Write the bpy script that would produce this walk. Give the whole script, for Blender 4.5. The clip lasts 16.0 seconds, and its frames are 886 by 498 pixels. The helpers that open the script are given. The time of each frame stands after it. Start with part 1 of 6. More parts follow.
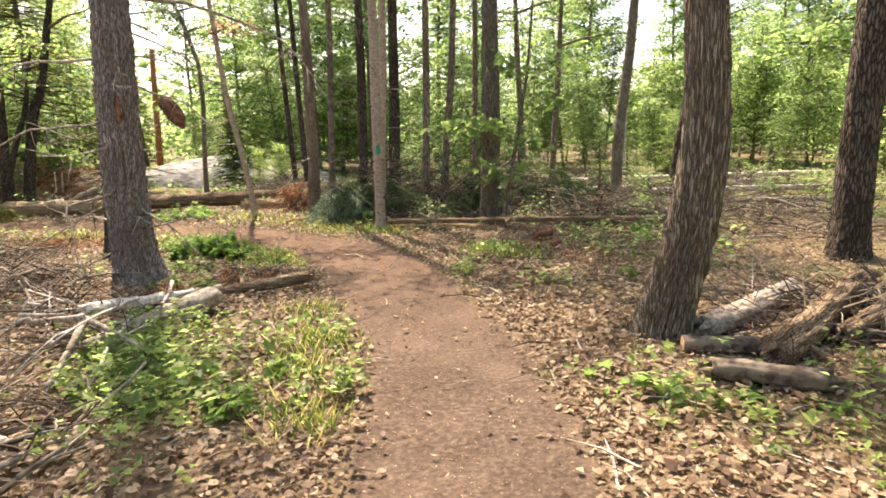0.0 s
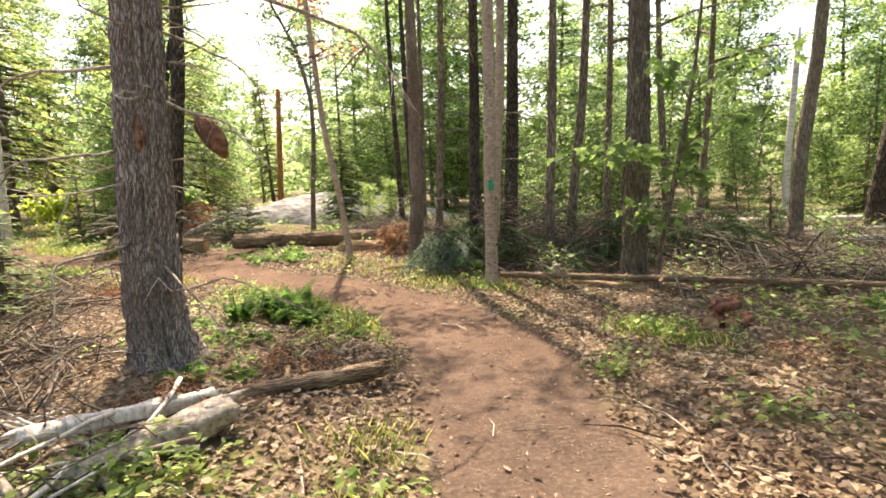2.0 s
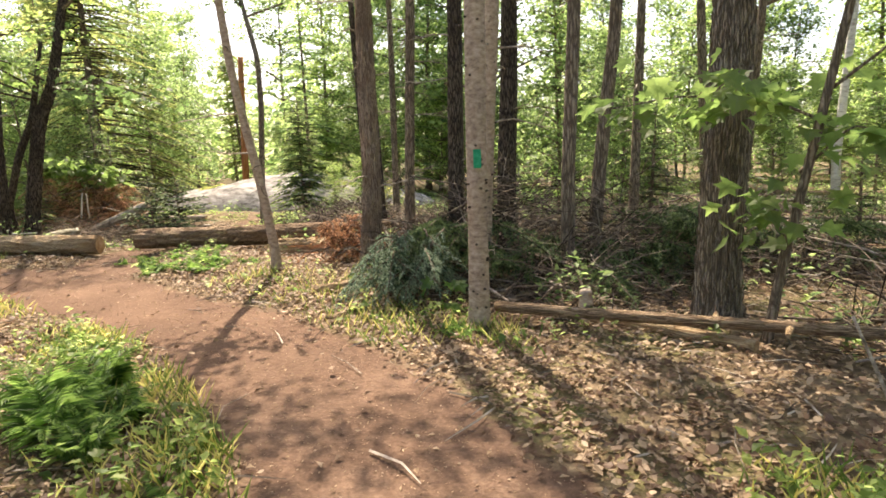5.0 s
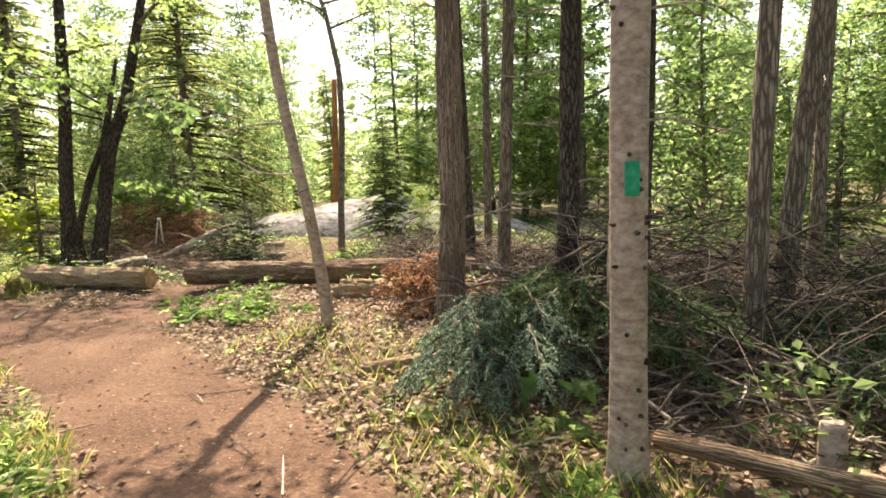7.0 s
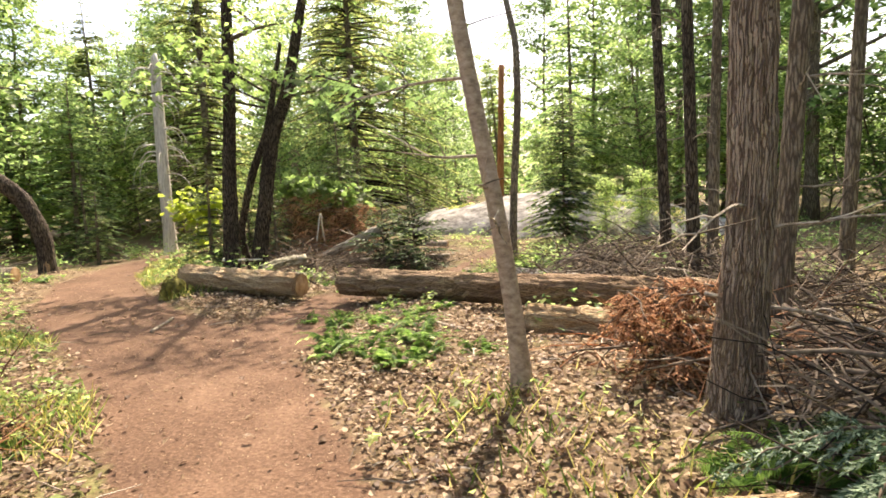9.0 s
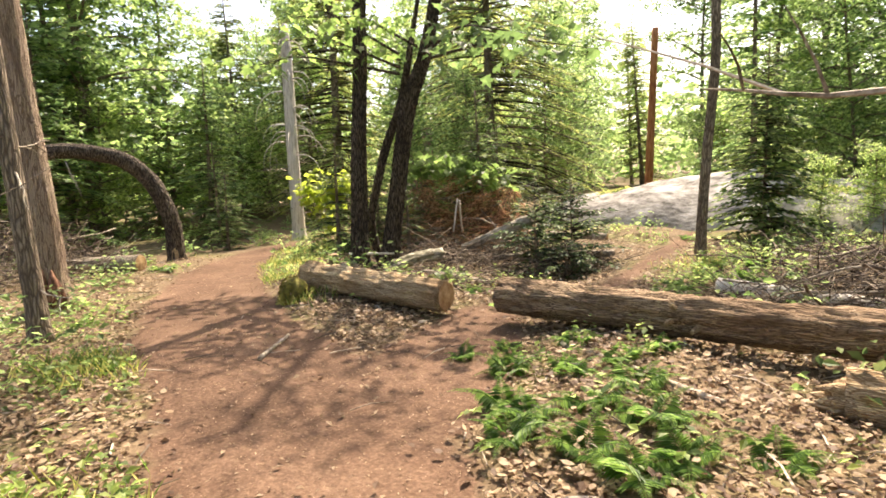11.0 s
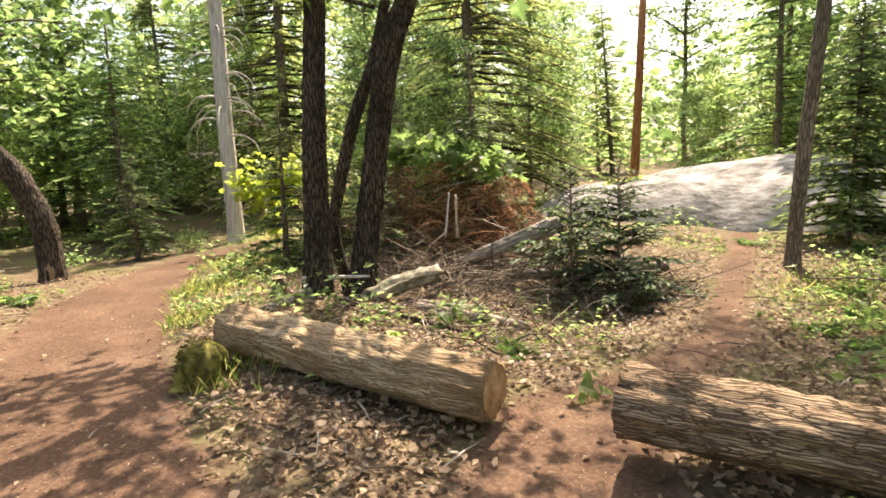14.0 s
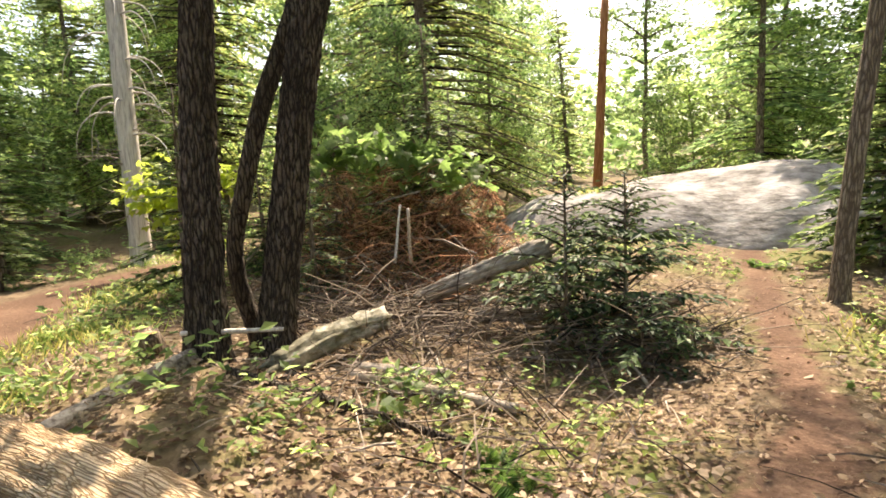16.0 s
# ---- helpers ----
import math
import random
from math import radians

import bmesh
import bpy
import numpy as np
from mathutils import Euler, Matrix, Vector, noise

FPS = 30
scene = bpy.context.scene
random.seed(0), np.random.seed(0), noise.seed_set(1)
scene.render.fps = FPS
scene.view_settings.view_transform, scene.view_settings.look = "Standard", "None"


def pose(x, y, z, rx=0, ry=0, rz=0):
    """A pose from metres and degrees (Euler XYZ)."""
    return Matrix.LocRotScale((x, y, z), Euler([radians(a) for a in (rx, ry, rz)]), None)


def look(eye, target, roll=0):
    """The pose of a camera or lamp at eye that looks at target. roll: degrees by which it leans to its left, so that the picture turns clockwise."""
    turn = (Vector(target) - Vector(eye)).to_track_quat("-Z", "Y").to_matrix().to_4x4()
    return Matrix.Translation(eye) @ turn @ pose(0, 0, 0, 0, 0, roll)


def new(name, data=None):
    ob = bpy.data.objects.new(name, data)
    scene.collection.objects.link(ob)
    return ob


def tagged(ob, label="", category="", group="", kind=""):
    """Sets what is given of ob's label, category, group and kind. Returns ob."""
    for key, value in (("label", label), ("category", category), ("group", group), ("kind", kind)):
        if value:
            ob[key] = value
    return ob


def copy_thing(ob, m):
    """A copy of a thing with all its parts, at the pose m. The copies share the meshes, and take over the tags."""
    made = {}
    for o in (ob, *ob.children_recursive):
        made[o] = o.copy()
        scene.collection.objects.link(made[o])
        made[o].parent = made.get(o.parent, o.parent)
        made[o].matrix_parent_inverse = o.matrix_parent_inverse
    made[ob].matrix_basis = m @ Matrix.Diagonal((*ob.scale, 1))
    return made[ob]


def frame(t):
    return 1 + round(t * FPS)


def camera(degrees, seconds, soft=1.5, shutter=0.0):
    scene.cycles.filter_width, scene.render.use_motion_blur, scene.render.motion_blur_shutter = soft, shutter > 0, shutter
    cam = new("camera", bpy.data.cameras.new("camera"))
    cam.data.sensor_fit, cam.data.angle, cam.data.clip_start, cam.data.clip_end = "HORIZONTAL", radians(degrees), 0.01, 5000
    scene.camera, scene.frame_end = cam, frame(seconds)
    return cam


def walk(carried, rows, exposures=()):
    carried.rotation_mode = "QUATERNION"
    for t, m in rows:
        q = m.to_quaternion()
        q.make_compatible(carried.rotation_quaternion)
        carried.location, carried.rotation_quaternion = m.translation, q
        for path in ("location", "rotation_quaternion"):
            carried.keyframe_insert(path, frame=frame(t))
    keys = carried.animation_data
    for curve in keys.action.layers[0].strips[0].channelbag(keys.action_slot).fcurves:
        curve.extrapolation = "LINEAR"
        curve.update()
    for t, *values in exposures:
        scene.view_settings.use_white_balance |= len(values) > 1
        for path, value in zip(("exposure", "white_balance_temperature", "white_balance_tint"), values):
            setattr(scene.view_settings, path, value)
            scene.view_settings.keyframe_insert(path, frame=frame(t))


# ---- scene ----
cam = camera(75.7, 16.0, soft=1.7)
METRES, EYE, TILT, LEAN, TURN = 16.5, 1.5, 0.0, 0.0, 0.0
ROWS = [
    (0.0, 0.0, 0.0, 0.0, -0.37, -10.77, 1.96),
    (0.5, -0.0011, 0.0342, -0.0015, 1.15, -10.83, 2.12),
    (1.0, 0.0014, 0.0698, -0.0032, 6.93, -9.01, 2.37),
    (1.5, -0.0068, 0.0976, -0.0016, 11.95, -7.39, 2.29),
    (2.0, -0.0103, 0.1268, -0.0012, 11.17, -6.88, 2.24),
    (2.5, -0.0033, 0.1591, -0.0023, 8.72, -7.77, 2.46),
    (3.0, -0.0032, 0.1966, -0.007, 8.34, -8.74, 2.57),
    (3.5, 0.0001, 0.231, -0.0083, 9.13, -9.41, 2.43),
    (4.0, -0.0109, 0.2643, -0.0095, 9.75, -9.19, 2.34),
    (6.5, -0.049, 0.4135, -0.0035, 11.82, -7.6, 2.51),
    (7.0, -0.0605, 0.4448, -0.0071, 19.56, -6.18, 2.46),
    (7.5, -0.0794, 0.4684, -0.0053, 25.01, -6.31, 2.49),
    (8.0, -0.0957, 0.4972, -0.0064, 29.31, -7.41, 2.61),
    (8.5, -0.1153, 0.5224, -0.0077, 33.63, -8.05, 2.8),
    (9.0, -0.1387, 0.5449, -0.0073, 35.26, -6.1, 2.65),
    (9.5, -0.1567, 0.5662, -0.0032, 37.34, -5.58, 2.8),
    (10.0, -0.1838, 0.583, -0.0034, 41.8, -7.37, 2.9),
    (12.5, -0.3211, 0.6599, -0.0095, 49.61, -6.17, 2.58),
    (13.0, -0.347, 0.6753, -0.0078, 46.2, -6.32, 2.53),
    (13.5, -0.371, 0.6923, -0.0059, 44.29, -7.77, 2.83),
    (14.0, -0.3901, 0.7117, -0.0069, 42.54, -8.71, 2.67),
    (14.5, -0.4105, 0.7277, -0.0082, 42.98, -7.19, 2.85),
    (15.0, -0.4256, 0.7517, -0.0094, 44.87, -5.13, 2.9),
    (15.5, -0.4431, 0.7686, -0.0086, 44.0, -5.65, 2.67),
    (16.0, -0.4613, 0.7933, -0.0097, 37.86, -8.14, 2.43),
]
walk(cam, [(t, pose(0, 0, EYE, TILT, LEAN, TURN) @ pose(METRES * x, METRES * y, METRES * z, 90 + pitch, roll, yaw)) for t, x, y, z, yaw, pitch, roll in ROWS],
     exposures=[(0.0, 1.5, 7500, 15), (16.0, 1.5, 7500, 15)])

# ---- world, sun, exposure ----
SUN_DIR = Vector((-0.43, 0.9, 0.0)).normalized()
SUN_EL = radians(54)
world = bpy.data.worlds.new("sky")
scene.world = world
world.use_nodes = True
wn = world.node_tree.nodes
sky = wn.new("ShaderNodeTexSky")
sky.sky_type, sky.sun_disc = "NISHITA", False
sky.sun_elevation = SUN_EL
sky.sun_rotation = math.atan2(SUN_DIR.x, SUN_DIR.y)
sky.dust_density = 3.0
world.node_tree.links.new(sky.outputs[0], wn["Background"].inputs[0])
wn["Background"].inputs[1].default_value = 0.15
sun_data = bpy.data.lights.new("sun", "SUN")
sun_data.energy, sun_data.angle, sun_data.color = 4.4, radians(0.6), (1.0, 0.94, 0.84)
sun = new("sun", sun_data)
sun_to = Vector((SUN_DIR.x * math.cos(SUN_EL), SUN_DIR.y * math.cos(SUN_EL), math.sin(SUN_EL)))
sun.matrix_world = look(sun_to * 60, (0, 0, 0))


# ---- materials ----
def ramp_mat(name, colours, scale=8.0, stretch=(1, 1, 1), rough=0.85, bump=0.3, bump_scale=40.0, fine=0.25,
             spread=0.0, leaf=0.0, coarse=1.5, kind="noise", distance=0.01, spec=0.25):
    """A node material: a colour ramp over noise at two scales, random by island, with fine relief."""
    m = bpy.data.materials.new(name)
    m.use_nodes = True
    nt = m.node_tree
    n, link = nt.nodes, nt.links.new
    bsdf = n["Principled BSDF"]
    bsdf.inputs["Roughness"].default_value = rough
    bsdf.inputs["Specular IOR Level"].default_value = spec
    tc = n.new("ShaderNodeTexCoord")
    mp = n.new("ShaderNodeMapping")
    mp.inputs["Scale"].default_value = stretch
    link(tc.outputs["Object"], mp.inputs["Vector"])
    if kind == "voronoi":
        a = n.new("ShaderNodeTexVoronoi")
        a.inputs["Scale"].default_value = scale
        first = a.outputs["Distance"]
    else:
        a = n.new("ShaderNodeTexNoise")
        a.inputs["Scale"].default_value = scale
        a.inputs["Detail"].default_value = 6
        a.inputs["Roughness"].default_value = 0.65
        first = a.outputs["Fac"]
    link(mp.outputs[0], a.inputs["Vector"])
    b = n.new("ShaderNodeTexNoise")
    b.inputs["Scale"].default_value = coarse
    b.inputs["Detail"].default_value = 3
    link(tc.outputs["Object"], b.inputs["Vector"])
    mix = n.new("ShaderNodeMix")
    mix.inputs["Factor"].default_value = 0.22
    link(first, mix.inputs["A"])
    link(b.outputs["Fac"], mix.inputs["B"])
    value = mix.outputs["Result"]
    if spread:
        geo = n.new("ShaderNodeNewGeometry")
        ad = n.new("ShaderNodeMath")
        ad.operation = "MULTIPLY_ADD"
        link(geo.outputs["Random Per Island"], ad.inputs[0])
        ad.inputs[1].default_value = spread
        sub = n.new("ShaderNodeMath")
        sub.operation = "SUBTRACT"
        link(value, sub.inputs[0])
        sub.inputs[1].default_value = spread / 2
        link(sub.outputs[0], ad.inputs[2])
        value = ad.outputs[0]
    cr = n.new("ShaderNodeValToRGB")
    e = cr.color_ramp.elements
    k = len(colours)
    for i, c in enumerate(colours):
        pos = 0.38 + 0.24 * i / max(1, k - 1)
        el = e[i] if i < 2 else e.new(pos)
        el.position, el.color = pos, (*c, 1)
    link(value, cr.inputs[0])
    link(cr.outputs[0], bsdf.inputs["Base Color"])
    if bump:
        f = n.new("ShaderNodeTexNoise")
        f.inputs["Scale"].default_value = bump_scale
        f.inputs["Detail"].default_value = 5
        link(mp.outputs[0], f.inputs["Vector"])
        bp = n.new("ShaderNodeBump")
        bp.inputs["Strength"].default_value = bump
        bp.inputs["Distance"].default_value = distance
        link(f.outputs["Fac"], bp.inputs["Height"])
        link(bp.outputs[0], bsdf.inputs["Normal"])
    if leaf:
        tr = n.new("ShaderNodeBsdfTranslucent")
        hs = n.new("ShaderNodeHueSaturation")
        hs.inputs["Value"].default_value = 3.2
        hs.inputs["Saturation"].default_value = 0.94
        hs.inputs["Hue"].default_value = 0.5
        link(cr.outputs[0], hs.inputs["Color"])
        link(hs.outputs[0], tr.inputs["Color"])
        ms = n.new("ShaderNodeMixShader")
        ms.inputs[0].default_value = leaf
        link(bsdf.outputs[0], ms.inputs[1])
        link(tr.outputs[0], ms.inputs[2])
        link(ms.outputs[0], n["Material Output"].inputs["Surface"])
    return m



def bark_mat(name, crack, mid, light, across, along, gap=0.14, lying=False, relief=0.02, fleck=45.0):
    """Bark of plates between dark cracks: across and along are plates a metre round and up the trunk."""
    m = bpy.data.materials.new(name)
    m.use_nodes = True
    nt = m.node_tree
    n, link = nt.nodes, nt.links.new
    bsdf = n["Principled BSDF"]
    bsdf.inputs["Roughness"].default_value = 0.9
    bsdf.inputs["Specular IOR Level"].default_value = 0.2
    tc = n.new("ShaderNodeTexCoord")
    warp = n.new("ShaderNodeTexNoise")
    warp.inputs["Scale"].default_value, warp.inputs["Detail"].default_value = 5, 4
    link(tc.outputs["Object"], warp.inputs["Vector"])
    shift = n.new("ShaderNodeMix")
    shift.data_type, shift.blend_type = "RGBA", "LINEAR_LIGHT"
    shift.inputs["Factor"].default_value = 0.018 if lying else 0.026
    link(tc.outputs["Object"], shift.inputs["A"])
    link(warp.outputs["Color"], shift.inputs["B"])
    mp = n.new("ShaderNodeMapping")
    mp.inputs["Scale"].default_value = (along, across, across) if lying else (across, across, along)
    link(shift.outputs["Result"], mp.inputs["Vector"])
    vo = n.new("ShaderNodeTexVoronoi")
    vo.feature = "DISTANCE_TO_EDGE"
    vo.inputs["Scale"].default_value = 1.0
    link(mp.outputs[0], vo.inputs["Vector"])
    cell = n.new("ShaderNodeTexVoronoi")
    cell.inputs["Scale"].default_value = 1.0
    link(mp.outputs[0], cell.inputs["Vector"])
    fine = n.new("ShaderNodeTexNoise")
    fine.inputs["Scale"].default_value, fine.inputs["Detail"].default_value, fine.inputs["Roughness"].default_value = fleck, 6, 0.7
    link(tc.outputs["Object"], fine.inputs["Vector"])
    wide = n.new("ShaderNodeTexNoise")
    wide.inputs["Scale"].default_value, wide.inputs["Detail"].default_value = 2.2, 4
    link(tc.outputs["Object"], wide.inputs["Vector"])
    tone = n.new("ShaderNodeMath")
    tone.operation = "MULTIPLY_ADD"
    link(fine.outputs["Fac"], tone.inputs[0])
    tone.inputs[1].default_value = 0.6
    half = n.new("ShaderNodeMath")
    half.operation = "MULTIPLY_ADD"
    link(wide.outputs["Fac"], half.inputs[0])
    half.inputs[1].default_value = 0.7
    half.inputs[2].default_value = -0.15
    link(half.outputs[0], tone.inputs[2])
    cr = n.new("ShaderNodeValToRGB")
    cr.color_ramp.elements[0].position, cr.color_ramp.elements[0].color = 0.36, (*mid, 1)
    cr.color_ramp.elements[1].position, cr.color_ramp.elements[1].color = 0.66, (*light, 1)
    link(tone.outputs[0], cr.inputs[0])
    edge = n.new("ShaderNodeMapRange")
    edge.inputs["From Min"].default_value, edge.inputs["From Max"].default_value = gap * 0.15, gap
    link(vo.outputs["Distance"], edge.inputs["Value"])
    mix = n.new("ShaderNodeMix")
    mix.data_type = "RGBA"
    link(edge.outputs[0], mix.inputs["Factor"])
    mix.inputs["A"].default_value = (*crack, 1)
    link(cr.outputs[0], mix.inputs["B"])
    link(mix.outputs["Result"], bsdf.inputs["Base Color"])
    hgt = n.new("ShaderNodeMath")
    hgt.operation = "MULTIPLY_ADD"
    link(fine.outputs["Fac"], hgt.inputs[0])
    hgt.inputs[1].default_value = 0.35
    link(edge.outputs[0], hgt.inputs[2])
    bp = n.new("ShaderNodeBump")
    bp.inputs["Strength"].default_value, bp.inputs["Distance"].default_value = 0.9, relief
    link(hgt.outputs[0], bp.inputs["Height"])
    link(bp.outputs[0], bsdf.inputs["Normal"])
    return m


M = {}
M["oak"] = bark_mat("furrowed_grey_brown_bark", (0.155, 0.12, 0.085), (0.26, 0.204, 0.147), (0.5, 0.415, 0.315), 50, 3.6, 0.2, fleck=75)
M["cedar"] = bark_mat("flaky_purple_grey_bark", (0.17, 0.132, 0.116), (0.27, 0.215, 0.19), (0.55, 0.47, 0.42), 56, 9, 0.2, relief=0.012, fleck=70)
M["strip"] = bark_mat("stripy_reddish_cedar_bark", (0.19, 0.128, 0.09), (0.29, 0.205, 0.145), (0.54, 0.42, 0.315), 60, 1.6, 0.14, fleck=80)
M["fir"] = ramp_mat("smooth_grey_fir_bark", [(0.24, 0.174, 0.127), (0.38, 0.286, 0.212), (0.51, 0.405, 0.312)], 14, (1.3, 1.3, 2.2), bump=0.5, bump_scale=30, distance=0.006)
M["dark"] = bark_mat("dark_brown_bark", (0.034, 0.025, 0.018), (0.078, 0.058, 0.042), (0.215, 0.172, 0.13), 36, 6, 0.22)
M["brown"] = bark_mat("grey_brown_bark", (0.11, 0.083, 0.06), (0.21, 0.162, 0.118), (0.42, 0.34, 0.255), 38, 4.5, 0.24, relief=0.012, fleck=60)
M["snag"] = ramp_mat("weathered_silver_wood", [(0.34, 0.29, 0.24), (0.58, 0.52, 0.45), (0.72, 0.66, 0.585)], 9, (4, 4, 0.4), bump=0.6, bump_scale=20)
M["orange"] = ramp_mat("bare_orange_wood", [(0.24, 0.08, 0.03), (0.42, 0.16, 0.065), (0.52, 0.24, 0.11)], 6, (4, 4, 0.4), bump=0.4, bump_scale=20)
M["log"] = bark_mat("barkless_cedar_log_wood", (0.29, 0.185, 0.1), (0.42, 0.28, 0.16), (0.68, 0.52, 0.33), 95, 2.2, 0.18, True, 0.012, 70)
M["logdark"] = bark_mat("brown_log_bark", (0.13, 0.082, 0.05), (0.24, 0.155, 0.096), (0.48, 0.345, 0.22), 90, 2.4, 0.18, True, 0.012, 70)
M["cut"] = ramp_mat("sawn_wood_end", [(0.2, 0.1, 0.05), (0.42, 0.26, 0.13), (0.55, 0.38, 0.22)], 12, (1, 1, 1), bump=0.4, bump_scale=30)
M["rot"] = ramp_mat("red_rotten_wood", [(0.05, 0.018, 0.012), (0.17, 0.062, 0.037), (0.32, 0.15, 0.09)], 14, bump=0.9, bump_scale=30, spread=0.3)
M["stick"] = ramp_mat("bare_grey_branch", [(0.09, 0.07, 0.05), (0.24, 0.19, 0.145), (0.46, 0.39, 0.31)], 12, (2, 2, 2), bump=0.5, bump_scale=30, spread=0.5)
M["twig"] = ramp_mat("dark_dry_twigs", [(0.03, 0.021, 0.015), (0.09, 0.064, 0.046), (0.22, 0.17, 0.125)], 12, bump=0, spread=0.6)
M["rust"] = ramp_mat("rusty_dead_needles", [(0.1, 0.046, 0.023), (0.27, 0.135, 0.068), (0.45, 0.26, 0.15)], 8, bump=0, spread=0.6, leaf=0.2)
M["leaf"] = ramp_mat("green_broad_leaves", [(0.05, 0.085, 0.024), (0.11, 0.168, 0.048), (0.18, 0.245, 0.08)], 3, bump=0, spread=0.5, leaf=0.55, rough=0.5, coarse=0.5, spec=0.4)
M["bright"] = ramp_mat("bright_green_leaves", [(0.075, 0.12, 0.028), (0.15, 0.21, 0.054), (0.24, 0.3, 0.088)], 3, bump=0, spread=0.5, leaf=0.55, rough=0.5, coarse=0.5, spec=0.4)
M["yellow"] = ramp_mat("yellow_green_leaves", [(0.16, 0.2, 0.02), (0.3, 0.34, 0.03), (0.42, 0.43, 0.06)], 3, bump=0, spread=0.6, leaf=0.5, rough=0.5, spec=0.4)
M["needle"] = ramp_mat("dark_green_needles", [(0.036, 0.062, 0.02), (0.085, 0.125, 0.04), (0.155, 0.195, 0.065)], 3, bump=0, spread=0.6, leaf=0.35, rough=0.6, coarse=0.6)
M["needle2"] = ramp_mat("olive_green_needles", [(0.065, 0.085, 0.02), (0.135, 0.165, 0.042), (0.23, 0.245, 0.075)], 3, bump=0, spread=0.6, leaf=0.45, rough=0.6, coarse=0.6)
M["fresh"] = ramp_mat("fresh_green_needles", [(0.058, 0.1, 0.034), (0.125, 0.19, 0.066), (0.21, 0.285, 0.105)], 3, bump=0, spread=0.6, leaf=0.5, rough=0.6, coarse=0.6)
M["firdark"] = ramp_mat("deep_green_fir_needles", [(0.022, 0.042, 0.016), (0.05, 0.084, 0.03), (0.105, 0.15, 0.052)], 3, bump=0, spread=0.6, leaf=0.18, rough=0.55, coarse=0.6)
M["bough"] = ramp_mat("blue_green_needles", [(0.045, 0.082, 0.045), (0.115, 0.17, 0.105), (0.25, 0.32, 0.215)], 6, bump=0, spread=0.7, leaf=0.15, rough=0.5)
M["fern"] = ramp_mat("fern_green", [(0.035, 0.075, 0.014), (0.075, 0.14, 0.026), (0.14, 0.225, 0.045)], 3, bump=0, spread=0.4, leaf=0.4, rough=0.5)
M["grass"] = ramp_mat("grass_blades", [(0.07, 0.12, 0.02), (0.16, 0.21, 0.04), (0.34, 0.31, 0.11)], 3, bump=0, spread=0.7, leaf=0.4, rough=0.5)
M["litter"] = ramp_mat("dry_fallen_leaves", [(0.105, 0.061, 0.036), (0.18, 0.117, 0.069), (0.25, 0.171, 0.104), (0.335, 0.243, 0.155)], 14, bump=0, spread=0.8, leaf=0.15, rough=0.6)
M["moss"] = ramp_mat("yellow_green_moss", [(0.06, 0.05, 0.015), (0.17, 0.15, 0.03), (0.3, 0.25, 0.06)], 14, bump=0.9, bump_scale=60)
M["flake"] = ramp_mat("rusty_brown_bark", [(0.07, 0.032, 0.02), (0.19, 0.09, 0.055), (0.32, 0.17, 0.11)], 14, bump=0.8, bump_scale=30)
M["birch"] = ramp_mat("patchy_pale_birch_bark", [(0.08, 0.062, 0.046), (0.26, 0.22, 0.175), (0.48, 0.425, 0.355)], 13, (0.6, 1.6, 1.6), bump=0.9, bump_scale=24)
M["mossy"] = ramp_mat("grey_bark_with_moss", [(0.07, 0.06, 0.035), (0.2, 0.18, 0.12), (0.42, 0.38, 0.31)], 9, (0.8, 1.4, 1.4), bump=0.9, bump_scale=24)
M["paint"] = ramp_mat("green_blaze_paint", [(0.0, 0.22, 0.1), (0.005, 0.3, 0.145), (0.02, 0.36, 0.19)], 30, bump=0.4, bump_scale=60, rough=0.6)
M["granite"] = ramp_mat("pale_granite", [(0.1, 0.088, 0.075), (0.29, 0.265, 0.24), (0.45, 0.425, 0.395)], 2.8, (0.9, 1.4, 1.8), bump=0.7, bump_scale=9, distance=0.03, coarse=0.7)
M["pale"] = ramp_mat("white_birch_bark", [(0.35, 0.32, 0.28), (0.6, 0.57, 0.52), (0.75, 0.72, 0.68)], 6, (1, 1, 4), bump=0.3, bump_scale=20)


